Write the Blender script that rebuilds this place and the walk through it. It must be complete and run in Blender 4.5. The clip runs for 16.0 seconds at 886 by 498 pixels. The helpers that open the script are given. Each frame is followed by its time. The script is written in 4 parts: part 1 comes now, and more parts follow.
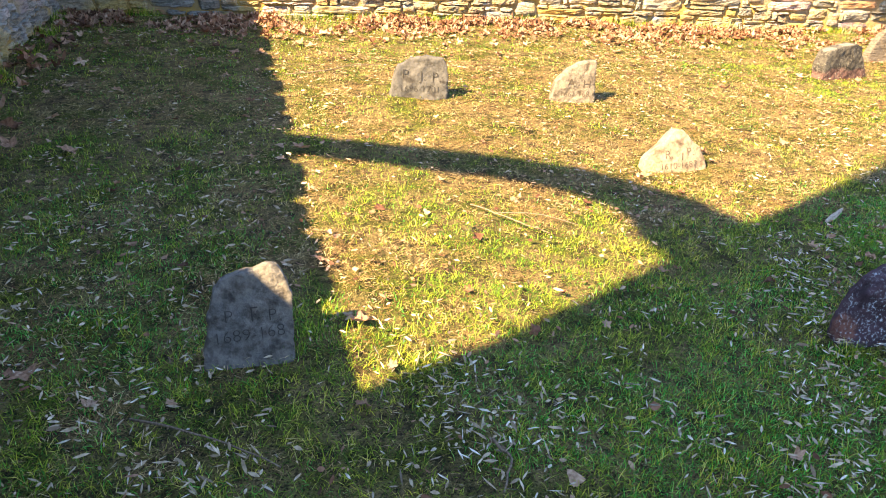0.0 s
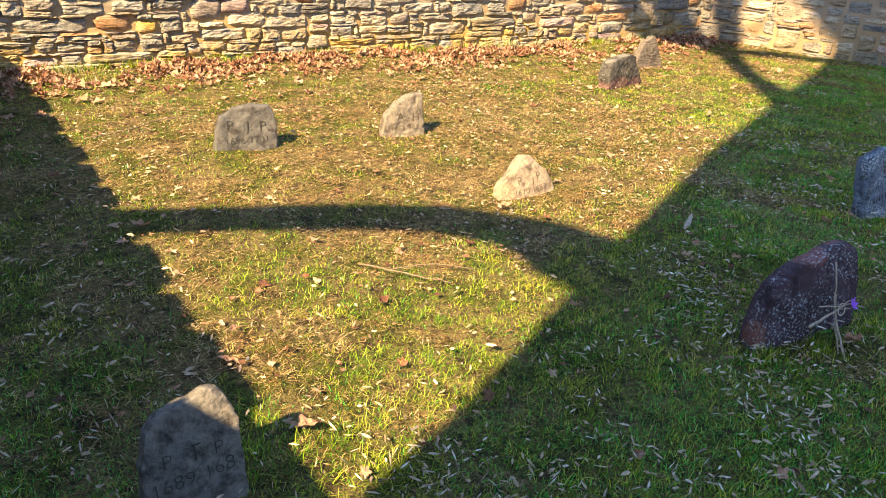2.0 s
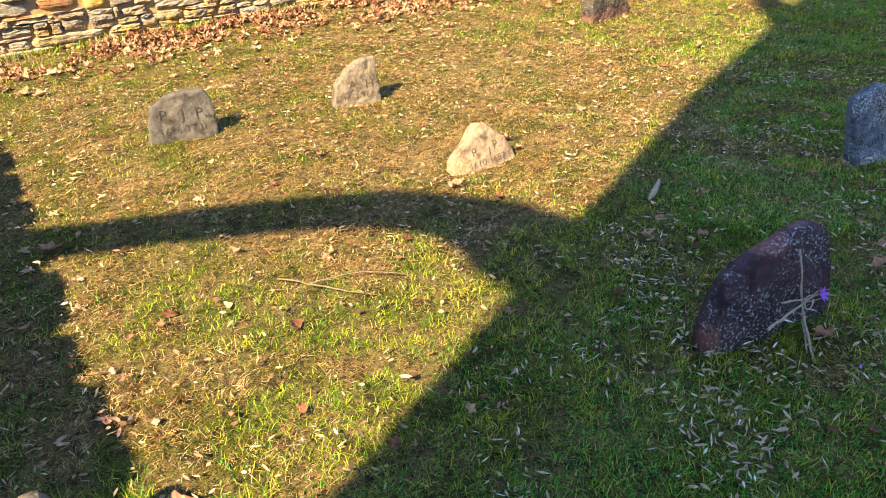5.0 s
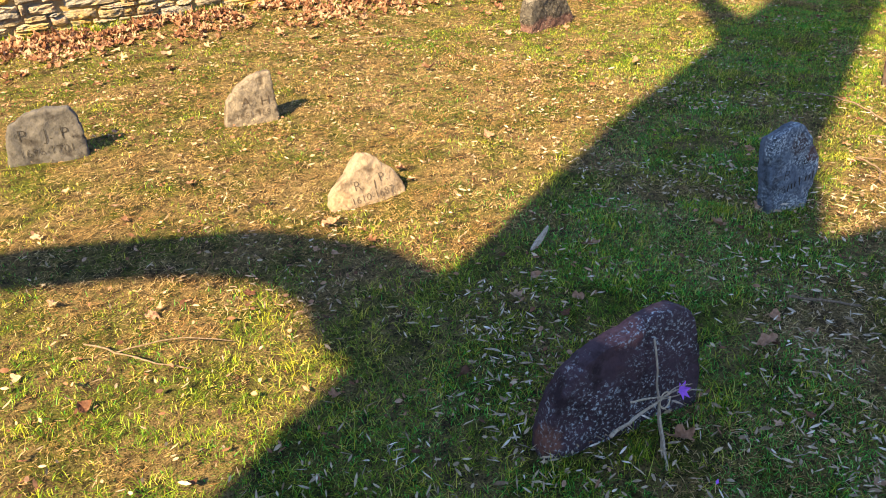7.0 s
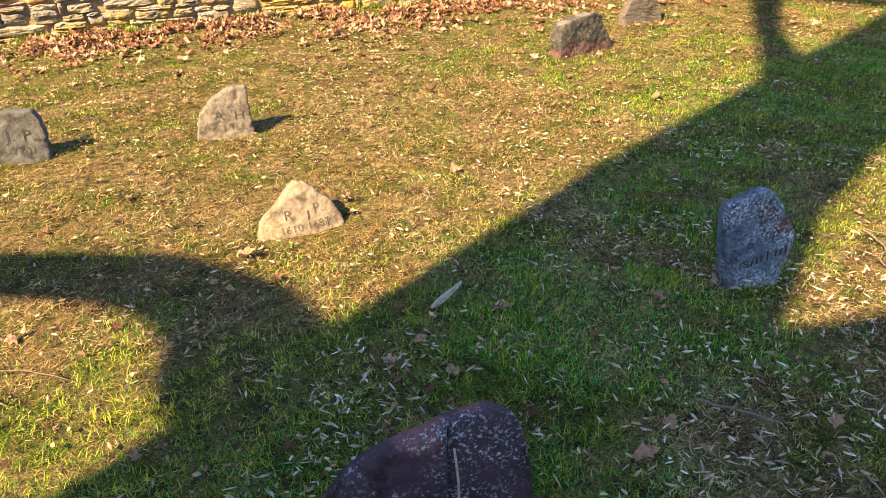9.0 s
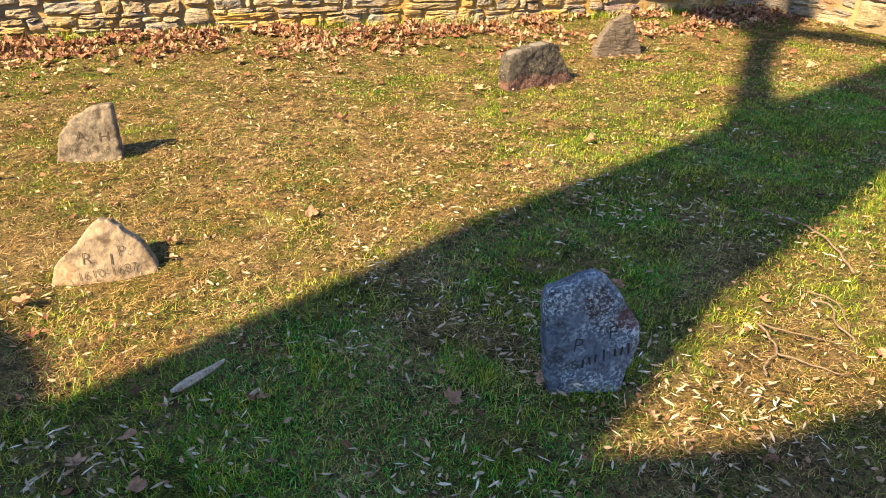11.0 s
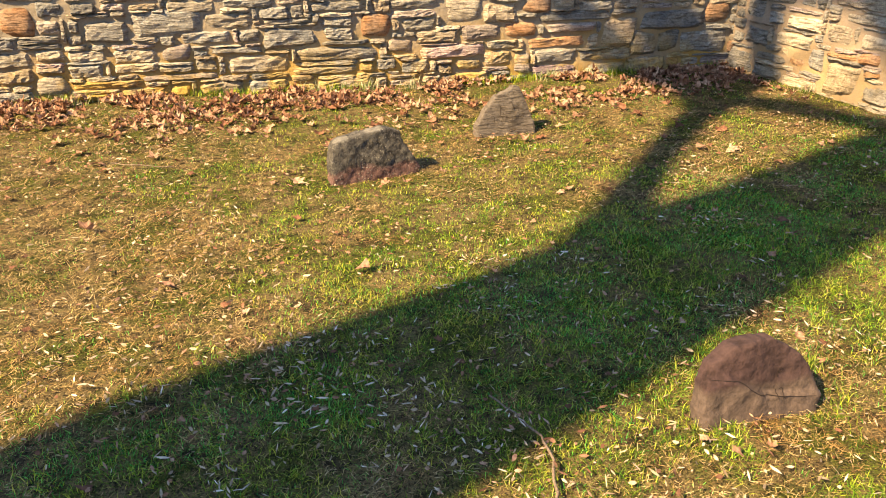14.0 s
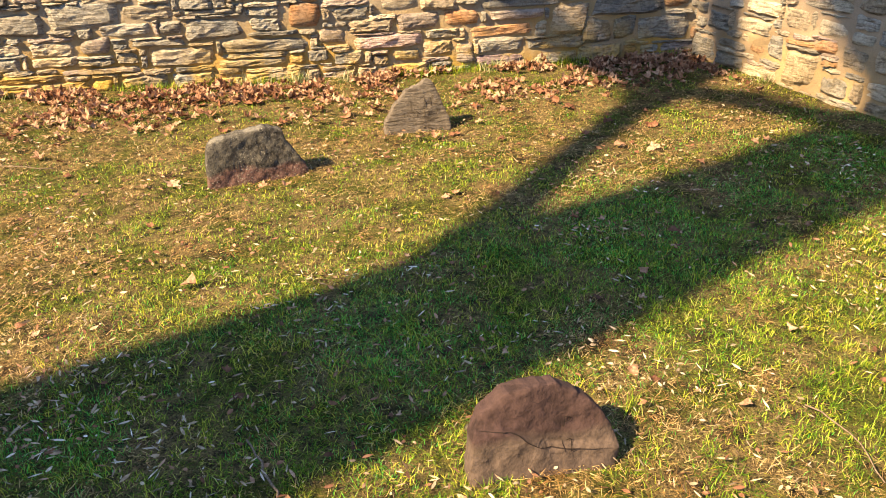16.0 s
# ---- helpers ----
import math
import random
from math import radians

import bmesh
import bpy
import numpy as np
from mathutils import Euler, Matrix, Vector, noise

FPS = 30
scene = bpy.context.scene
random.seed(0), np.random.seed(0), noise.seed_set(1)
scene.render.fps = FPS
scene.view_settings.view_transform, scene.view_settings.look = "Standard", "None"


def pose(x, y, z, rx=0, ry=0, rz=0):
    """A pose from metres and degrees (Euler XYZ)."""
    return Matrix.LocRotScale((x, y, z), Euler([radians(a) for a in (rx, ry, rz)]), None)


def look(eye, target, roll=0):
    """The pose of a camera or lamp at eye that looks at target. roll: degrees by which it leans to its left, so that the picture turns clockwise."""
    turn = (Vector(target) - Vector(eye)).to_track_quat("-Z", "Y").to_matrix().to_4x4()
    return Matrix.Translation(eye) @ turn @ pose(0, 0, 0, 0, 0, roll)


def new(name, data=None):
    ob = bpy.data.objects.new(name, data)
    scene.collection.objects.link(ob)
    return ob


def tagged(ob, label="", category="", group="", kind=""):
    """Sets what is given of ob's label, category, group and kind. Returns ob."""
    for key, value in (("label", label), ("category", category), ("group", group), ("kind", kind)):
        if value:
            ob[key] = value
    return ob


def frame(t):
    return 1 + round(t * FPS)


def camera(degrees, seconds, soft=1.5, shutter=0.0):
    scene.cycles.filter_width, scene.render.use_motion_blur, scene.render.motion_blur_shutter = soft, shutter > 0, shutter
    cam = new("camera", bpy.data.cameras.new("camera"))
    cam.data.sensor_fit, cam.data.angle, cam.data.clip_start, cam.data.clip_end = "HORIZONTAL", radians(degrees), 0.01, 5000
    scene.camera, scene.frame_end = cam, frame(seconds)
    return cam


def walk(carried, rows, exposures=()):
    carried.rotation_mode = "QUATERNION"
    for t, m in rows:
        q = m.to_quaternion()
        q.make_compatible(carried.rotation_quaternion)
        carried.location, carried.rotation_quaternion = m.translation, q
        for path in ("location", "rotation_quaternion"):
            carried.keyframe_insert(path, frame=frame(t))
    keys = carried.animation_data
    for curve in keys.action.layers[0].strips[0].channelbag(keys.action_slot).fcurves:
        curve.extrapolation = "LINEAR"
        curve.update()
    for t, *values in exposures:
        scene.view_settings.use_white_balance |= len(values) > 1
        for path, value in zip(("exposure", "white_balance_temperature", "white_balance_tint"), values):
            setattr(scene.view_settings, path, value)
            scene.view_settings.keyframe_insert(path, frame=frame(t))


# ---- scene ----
cam = camera(60.7, 16.0, soft=1.0)
PATH = [
    (0, (0.0, 0.059, 1.356), (0.512, 1.774, 0.463), 4.5),
    (0.5, (-0.088, 0.226, 1.371), (0.416, 1.985, 0.562), 1.7),
    (1, (-0.14, 0.365, 1.391), (0.448, 2.117, 0.627), 1.6),
    (1.5, (-0.206, 0.421, 1.39), (0.612, 2.078, 0.624), 2.6),
    (2, (-0.352, 0.483, 1.385), (0.694, 1.984, 0.576), 3.5),
    (2.5, (-0.407, 0.512, 1.416), (0.679, 1.953, 0.554), 3.7),
    (3, (-0.288, 0.571, 1.428), (0.751, 2.016, 0.516), 3.2),
    (3.5, (-0.128, 0.616, 1.453), (0.88, 2.067, 0.516), 2.5),
    (4, (-0.018, 0.601, 1.469), (0.976, 2.043, 0.504), -0.5),
    (4.2, (0.019, 0.613, 1.476), (1.016, 2.042, 0.493), -1.5),
    (6.3, (0.64, 0.564, 1.564), (1.463, 2.114, 0.606), -2.2),
    (6.4, (0.67, 0.572, 1.561), (1.516, 2.107, 0.598), -2.3),
    (6.5, (0.705, 0.567, 1.551), (1.568, 2.09, 0.583), -2.1),
    (7, (0.91, 0.675, 1.544), (1.846, 2.131, 0.542), -1.0),
    (7.5, (1.054, 0.713, 1.544), (1.937, 2.195, 0.532), -0.2),
    (8, (1.314, 0.63, 1.547), (2.083, 2.185, 0.552), 0.4),
    (8.5, (1.52, 0.555, 1.556), (2.236, 2.145, 0.577), 0.0),
    (9, (1.731, 0.601, 1.532), (2.439, 2.194, 0.552), -0.1),
    (9.2, (1.838, 0.649, 1.532), (2.553, 2.238, 0.549), 0.2),
    (11.3, (2.87, 0.829, 1.439), (3.433, 2.513, 0.52), 0.9),
    (11.5, (2.95, 0.884, 1.442), (3.495, 2.583, 0.538), 0.2),
    (12, (3.27, 0.936, 1.469), (3.76, 2.664, 0.588), -0.8),
    (12.2, (3.401, 0.955, 1.482), (3.883, 2.69, 0.613), -0.6),
    (12.5, (3.586, 1.017, 1.51), (4.067, 2.754, 0.642), -1.1),
    (13, (3.877, 1.209, 1.551), (4.416, 2.931, 0.688), -0.6),
    (13.5, (4.2, 1.278, 1.549), (4.695, 3.014, 0.688), 0.2),
    (14, (4.502, 1.322, 1.563), (4.924, 3.07, 0.688), 0.1),
    (14.5, (4.726, 1.464, 1.572), (5.202, 3.2, 0.7), 0.2),
    (15, (4.933, 1.534, 1.544), (5.383, 3.272, 0.662), 0.0),
    (15.5, (5.226, 1.445, 1.531), (5.543, 3.199, 0.624), -0.4),
    (16, (5.408, 1.457, 1.532), (5.722, 3.211, 0.624), -1.2),
]
walk(cam, [(t, look(eye, target, roll)) for t, eye, target, roll in PATH],
     [(0, 3.1), (0.5, 2.78), (1.0, 2.52), (1.5, 2.44), (3.5, 2.46), (7.0, 2.36), (9.0, 2.34), (11.5, 2.18), (14.5, 2.1), (16, 2.16)])

# ---- light ----
SUN_H = Vector((0.9, 0.436))            # the way the shadows fall on the ground
SUN_H.normalize()
TAN_SUN = 0.864                          # tangent of the sun's height
world = bpy.data.worlds.new("sky")
scene.world = world
world.use_nodes = True
wn = world.node_tree.nodes
sky = wn.new("ShaderNodeTexSky")
sky.sky_type = "NISHITA"
sky.sun_disc = False
sky.sun_elevation = math.atan(TAN_SUN)
sky.sun_rotation = math.atan2(-SUN_H.x, -SUN_H.y)
world.node_tree.links.new(sky.outputs[0], wn["Background"].inputs[0])
wn["Background"].inputs[1].default_value = 0.078
sky.dust_density, sky.ozone_density = 0.4, 3.0
sun = new("sun", bpy.data.lights.new("sun", "SUN"))
sun.data.energy, sun.data.angle, sun.data.color = 5.0, radians(0.55), (1.0, 0.745, 0.41)
sun.matrix_world = look((-9, -4.4, 12), (-9 + SUN_H.x, -4.4 + SUN_H.y, 12 - TAN_SUN))


# ---- materials ----
class Mat:
    """A node material under construction."""

    def __init__(self, name, rough=0.9, spec=0.3):
        self.m = bpy.data.materials.new(name)
        self.m.use_nodes = True
        self.t = self.m.node_tree
        self.b = self.t.nodes["Principled BSDF"]
        self.b.inputs["Roughness"].default_value = rough
        self.b.inputs["Specular IOR Level"].default_value = spec
        self.pos = self.node("ShaderNodeNewGeometry").outputs["Position"]

    def node(self, kind, **sets):
        n = self.t.nodes.new(kind)
        for k, v in sets.items():
            setattr(n, k, v)
        return n

    def link(self, a, b):
        self.t.links.new(a, b)

    def noise(self, scale, detail=4.0, rough=0.55, stretch=None, shift=None):
        n = self.node("ShaderNodeTexNoise")
        n.inputs["Scale"].default_value = scale
        n.inputs["Detail"].default_value = detail
        n.inputs["Roughness"].default_value = rough
        src = self.pos
        if shift is not None:
            a = self.node("ShaderNodeVectorMath", operation="ADD")
            self.link(src, a.inputs[0])
            self.link(shift, a.inputs[1])
            src = a.outputs[0]
        if stretch:
            mp = self.node("ShaderNodeMapping")
            mp.inputs["Scale"].default_value = stretch
            self.link(src, mp.inputs["Vector"])
            src = mp.outputs[0]
        self.link(src, n.inputs["Vector"])
        return n.outputs["Fac"]

    def ramp(self, fac, stops):
        r = self.node("ShaderNodeValToRGB")
        els = r.color_ramp.elements
        while len(els) < len(stops):
            els.new(0.5)
        for e, (p, c) in zip(els, stops):
            e.position, e.color = p, (*c, 1) if len(c) == 3 else (c[0], c[0], c[0], 1)
        self.link(fac, r.inputs[0])
        return r.outputs[0]

    def mix(self, fac, a, b, how="MIX"):
        n = self.node("ShaderNodeMix", data_type="RGBA", blend_type=how)
        for sock, v in ((n.inputs[0], fac), (n.inputs[6], a), (n.inputs[7], b)):
            if isinstance(v, (int, float)):
                sock.default_value = v
            elif isinstance(v, tuple):
                sock.default_value = (*v, 1)
            else:
                self.link(v, sock)
        return n.outputs[2]

    def math(self, op, a, b):
        n = self.node("ShaderNodeMath", operation=op)
        for sock, v in zip(n.inputs, (a, b)):
            if isinstance(v, (int, float)):
                sock.default_value = v
            else:
                self.link(v, sock)
        return n.outputs[0]

    def bump(self, height, strength=0.5, dist=0.01, prior=None):
        n = self.node("ShaderNodeBump")
        n.inputs["Strength"].default_value = strength
        n.inputs["Distance"].default_value = dist
        self.link(height, n.inputs["Height"])
        if prior is not None:
            self.link(prior, n.inputs["Normal"])
        self.link(n.outputs[0], self.b.inputs["Normal"])
        return n.outputs[0]

    def colour(self, c):
        self.link(c, self.b.inputs["Base Color"])
        return self


def shade(c, k):
    return tuple(min(1.0, v * k) for v in c)


def stone_mat(name, base, island=False, layers=True, lichen=0.0, lichen_col=(0.55, 0.56, 0.5), second=None, ochre=0.75, grain=0.6, foot=None, patches=(), pits=0.0, crust=None):
    m = Mat(name, 0.92, 0.25)
    rnd = m.node("ShaderNodeNewGeometry").outputs["Random Per Island"] if island else m.node("ShaderNodeObjectInfo").outputs["Random"]
    big = m.noise(5.0, 3)
    fine = m.noise(60.0, 6, 0.65)
    strata = m.noise(7.0, 6, 0.65, (1.3, 1.3, 10.0)) if layers else m.noise(14.0, 5, 0.6)
    if island:
        tone = m.ramp(rnd, base)
    else:
        tone = m.mix(rnd, shade(base, 0.7), shade(base, 1.28)) if ochre else m.mix(rnd, shade(base, 0.92), shade(base, 1.08))
    c = m.mix(m.ramp(big, [(0.35, (0.0,)), (0.7, (1.0,))]), tone, second or (0.36, 0.30, 0.22), "MIX")
    c = m.mix(0.6, tone, c)
    c = m.mix(m.ramp(strata, [(0.36, (0.85,)), (0.5, (0.0,))]), c, m.mix(1.0, c, (0.36, 0.33, 0.31), "MULTIPLY"))
    c = m.mix(m.ramp(fine, [(0.35, (0.55,)), (0.6, (0.0,))]), c, m.mix(1.0, c, (0.5, 0.5, 0.5), "MULTIPLY"))
    if ochre:
        sep = m.node("ShaderNodeSeparateXYZ")
        m.link(m.pos, sep.inputs[0])
        low = m.ramp(sep.outputs[2], [(0.05, (ochre,)), (0.42, (0.0,))])
        patch = m.ramp(m.noise(2.3, 5, 0.6), [(0.47, (0.0,)), (0.58, (1.0,))])
        c = m.mix(m.math("MULTIPLY", low, patch), c, (0.46, 0.30, 0.06))
    if foot:
        up = m.node("ShaderNodeSeparateXYZ")
        m.link(m.node("ShaderNodeTexCoord").outputs["Object"], up.inputs[0])
        edge = m.math("ADD", up.outputs[2], m.math("MULTIPLY", m.math("SUBTRACT", big, 0.5), 0.12))
        c = m.mix(m.ramp(edge, [(foot[0] - 0.015, (1.0,)), (foot[0] + 0.015, (0.0,))]), c, m.mix(m.ramp(fine, [(0.35, (0.0,)), (0.6, (1.0,))]), shade(foot[1], 0.6), foot[1]))
    if pits:
        c = m.mix(m.ramp(m.noise(38.0, 5, 0.7), [(0.40, (pits,)), (0.50, (0.0,))]), c, m.mix(1.0, c, (0.22, 0.22, 0.24), "MULTIPLY"))
    for (px, py, pz), reach, tone in patches:
        d = m.node("ShaderNodeVectorMath", operation="DISTANCE")
        m.link(m.node("ShaderNodeTexCoord").outputs["Object"], d.inputs[0])
        d.inputs[1].default_value = (px, py, pz)
        rim = m.math("ADD", d.outputs["Value"], m.math("MULTIPLY", m.math("SUBTRACT", m.noise(28.0, 4), 0.5), reach * 1.1))
        c = m.mix(m.ramp(rim, [(reach * 0.8, (0.9,)), (reach * 1.15, (0.0,))]), c, m.mix(m.ramp(fine, [(0.35, (0.0,)), (0.6, (1.0,))]), shade(tone, 0.55), tone))
    if lichen:
        spots = m.ramp(m.noise(95.0, 7, 0.75), [(0.61 - lichen, (0.0,)), (0.67 - lichen * 0.8, (1.0,))])
        where = m.ramp(m.noise(6.0, 2), [(0.38, (0.0,)), (0.56, (1.0,))])
        if crust:
            deep = m.node("ShaderNodeSeparateXYZ")
            m.link(m.node("ShaderNodeTexCoord").outputs["Object"], deep.inputs[0])
            where = m.math("MULTIPLY", where, m.ramp(deep.outputs[1], [(crust, (1.0,)), (crust + 0.015, (0.0,))]))
        c = m.mix(m.math("MULTIPLY", spots, where), c, lichen_col)
    m.colour(c)
    n1 = m.bump(strata, 1.0 if layers else 0.8, 0.03 if layers else 0.018)
    m.bump(fine, grain, 0.006, n1)
    return m.m


COLOURS = {
    "grey": (0.27, 0.255, 0.225), "dark": (0.16, 0.16, 0.155), "cream": (0.46, 0.39, 0.29), "buff": (0.36, 0.28, 0.19),
    "rust": (0.44, 0.22, 0.10), "ochre": (0.46, 0.28, 0.05), "pinkgrey": (0.36, 0.285, 0.25), "pink": (0.42, 0.30, 0.28),
    "purple": (0.20, 0.14, 0.15),
}
WALL_MAT = {k: stone_mat("wall_stone_" + k, v, pits=0.4) for k, v in COLOURS.items()}
PALE_MAT = {k: stone_mat("pale_wall_stone_" + k, tuple(0.16 + 0.62 * c for c in v)) for k, v in COLOURS.items()}
BUFF_MAT = {k: stone_mat("buff_wall_stone_" + k, v, ochre=0.2, pits=0.4) for k, v in COLOURS.items()}
WALL_MIX = stone_mat("wall_stone_mixed", [(0.0, COLOURS["grey"]), (0.3, COLOURS["buff"]), (0.5, COLOURS["dark"]), (0.65, COLOURS["grey"]),
                                          (0.82, COLOURS["pinkgrey"]), (0.95, COLOURS["cream"])], island=True, pits=0.4)


def mortar_mat(name, dark, light, stain):
    m = Mat(name, 0.95, 0.2)
    sep = m.node("ShaderNodeSeparateXYZ")
    m.link(m.pos, sep.inputs[0])
    low = m.ramp(sep.outputs[2], [(0.2, (stain,)), (0.6, (0.0,))])
    patch = m.ramp(m.noise(1.7, 4), [(0.36, (0.0,)), (0.55, (1.0,))])
    c = m.mix(m.noise(9.0, 4), dark, light)
    c = m.mix(m.math("MULTIPLY", low, patch), c, (0.36, 0.215, 0.04))
    g = m.noise(120.0, 4, 0.7)
    m.colour(m.mix(m.ramp(g, [(0.3, (0.5,)), (0.6, (0.0,))]), c, (0.16, 0.13, 0.09)))
    m.bump(g, 0.7, 0.008, m.bump(m.noise(18.0, 4), 0.6, 0.02))
    return m.m


MORTAR = mortar_mat("lime_mortar", (0.18, 0.145, 0.10), (0.34, 0.27, 0.19), 0.9)
BUFF_MORTAR = mortar_mat("buff_mortar", (0.22, 0.165, 0.115), (0.34, 0.255, 0.18), 0.4)


def ground_mat():
    """Thatch: moss, dead grass and soil, broken up by fibres and small painted-dark gaps."""
    m = Mat("thatch_soil", 0.97, 0.15)
    moss = m.mix(m.noise(30.0, 4), (0.055, 0.075, 0.007), (0.14, 0.14, 0.018))
    dead = m.mix(m.noise(45.0, 4), (0.13, 0.088, 0.036), (0.31, 0.225, 0.09))
    c = m.mix(m.ramp(m.noise(3.2, 6, 0.65), [(0.42, (0.0,)), (0.56, (1.0,))]), moss, dead)
    c = m.mix(m.ramp(m.noise(7.5, 5, 0.6), [(0.52, (0.0,)), (0.64, (0.8,))]), c, (0.060, 0.037, 0.018))
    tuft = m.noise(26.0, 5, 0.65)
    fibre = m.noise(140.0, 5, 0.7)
    # the bump's hollows go near black: shade between fibres put into the colour
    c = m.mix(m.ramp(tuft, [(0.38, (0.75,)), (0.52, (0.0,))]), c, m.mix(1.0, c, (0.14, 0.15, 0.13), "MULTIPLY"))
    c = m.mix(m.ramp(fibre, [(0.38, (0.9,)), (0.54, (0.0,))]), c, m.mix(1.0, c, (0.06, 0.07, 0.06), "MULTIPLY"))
    c = m.mix(m.ramp(m.noise(190.0, 3, 0.6), [(0.60, (0.0,)), (0.70, (0.6,))]), c, (0.40, 0.31, 0.16))
    m.colour(c)
    m.bump(fibre, 0.9, 0.02, m.bump(tuft, 0.8, 0.03))
    return m.m


def blade_mat(name, stops, trans=0.35, rough=0.6, patch=None, blotch=False, clump=None):
    """Thin plant matter: each blade its own tone, some light through it."""
    m = Mat(name, rough, 0.25)
    rnd = m.node("ShaderNodeNewGeometry").outputs["Random Per Island"]
    c = m.ramp(rnd, stops)
    if patch:
        c = m.mix(m.ramp(m.noise(1.4, 4), [(0.4, (0.0,)), (0.62, (0.75,))]), c, m.mix(1.0, c, patch, "MULTIPLY"))
    if clump:
        c = m.mix(m.ramp(m.noise(5.5, 5, 0.6), [(0.46, (0.0,)), (0.6, (0.85,))]), c, m.mix(1.0, c, clump, "MULTIPLY"))
        c = m.mix(m.ramp(m.noise(24.0, 4, 0.6), [(0.40, (0.8,)), (0.50, (0.0,))]), c, m.mix(1.0, c, shade(clump, 0.6), "MULTIPLY"))
    if blotch:
        c = m.mix(m.ramp(m.noise(60.0, 4, 0.6), [(0.38, (0.7,)), (0.6, (0.0,))]), c, m.mix(1.0, c, (0.45, 0.38, 0.34), "MULTIPLY"))
    m.colour(c)
    tr = m.node("ShaderNodeBsdfTranslucent")
    m.link(c, tr.inputs["Color"])
    mixer = m.node("ShaderNodeMixShader")
    mixer.inputs[0].default_value = trans
    m.link(m.b.outputs[0], mixer.inputs[1])
    m.link(tr.outputs[0], mixer.inputs[2])
    m.link(mixer.outputs[0], m.t.nodes["Material Output"].inputs["Surface"])
    return m.m


def bark_mat(name, dark, light, scale=1.0):
    m = Mat(name, 0.95, 0.2)
    f = m.noise(6.0 * scale, 6, 0.65, (3.0, 3.0, 0.5))
    m.colour(m.mix(m.ramp(f, [(0.3, (0.0,)), (0.68, (1.0,))]), dark, light))
    m.bump(f, 0.9, 0.03 / scale)
    return m.m


def plain_mat(name, c, rough=0.8, var=0.35, scale=30.0):
    m = Mat(name, rough, 0.3)
    m.colour(m.mix(m.noise(scale, 4), shade(c, 1 - var), shade(c, 1 + var)))
    m.bump(m.noise(scale * 3, 4), 0.3, 0.003)
    return m.m


GROUND = ground_mat()
GREEN = blade_mat("green_grass", [(0.0, (0.022, 0.08, 0.008)), (0.3, (0.14, 0.24, 0.012)), (0.6, (0.37, 0.42, 0.020)), (0.85, (0.66, 0.57, 0.05)), (1.0, (0.80, 0.63, 0.18))], 0.4, 0.55, (0.72, 1.0, 0.75), clump=(0.52, 0.74, 0.55))
LUSH_AND_SHADE = blade_mat("lush_and_shade_grass", [(0.0, (0.014, 0.12, 0.016)), (0.4, (0.055, 0.40, 0.040)), (0.8, (0.13, 0.62, 0.065)), (1.0, (0.40, 0.68, 0.15))], 0.4, 0.5)
WEED = blade_mat("grey_green_weed", [(0.0, (0.16, 0.19, 0.08)), (0.5, (0.30, 0.31, 0.16)), (1.0, (0.50, 0.44, 0.28))], 0.3, 0.7)
STRAW = blade_mat("dry_grass", [(0.0, (0.06, 0.038, 0.016)), (0.35, (0.25, 0.165, 0.065)), (0.65, (0.55, 0.39, 0.155)), (1.0, (0.85, 0.68, 0.38))], 0.25, 0.65, (0.90, 0.80, 0.58), clump=(0.70, 0.56, 0.46))
CHIP = blade_mat("pale_leaf_bits", [(0.0, (0.20, 0.14, 0.085)), (0.3, (0.42, 0.33, 0.22)), (0.7, (0.47, 0.37, 0.24)), (1.0, (0.60, 0.49, 0.34))], 0.15, 0.7, blotch=True)
SLIVER = blade_mat("whitish_slivers", [(0.0, (0.20, 0.155, 0.11)), (0.35, (0.44, 0.38, 0.28)), (0.8, (0.68, 0.61, 0.49)), (1.0, (0.84, 0.79, 0.68))], 0.15, 0.6, blotch=True)
LEAF = blade_mat("brown_leaves", [(0.0, (0.09, 0.040, 0.022)), (0.3, (0.23, 0.105, 0.055)), (0.6, (0.38, 0.215, 0.13)), (1.0, (0.50, 0.335, 0.22))], 0.2, 0.65, blotch=True)
TWIG = bark_mat("twig_bark", (0.07, 0.045, 0.03), (0.24, 0.18, 0.125), 8.0)
PALE_TWIG = bark_mat("pale_twig_bark", (0.20, 0.15, 0.10), (0.50, 0.42, 0.33), 8.0)
BARK = bark_mat("tree_bark", (0.06, 0.05, 0.04), (0.26, 0.22, 0.18))


# ---- helpers of the build ----
def mesh_of(name, verts, faces, mat, smooth=False):
    me = bpy.data.meshes.new(name)
    me.from_pydata([tuple(v) for v in verts], [], [tuple(f) for f in faces])
    me.materials.append(mat)
    if smooth:
        me.polygons.foreach_set("use_smooth", [True] * len(me.polygons))
    me.update()
    return me


def child(name, me, parent, label=""):
    ob = new(name, me)
    ob.parent = parent
    return tagged(ob, label) if label else ob


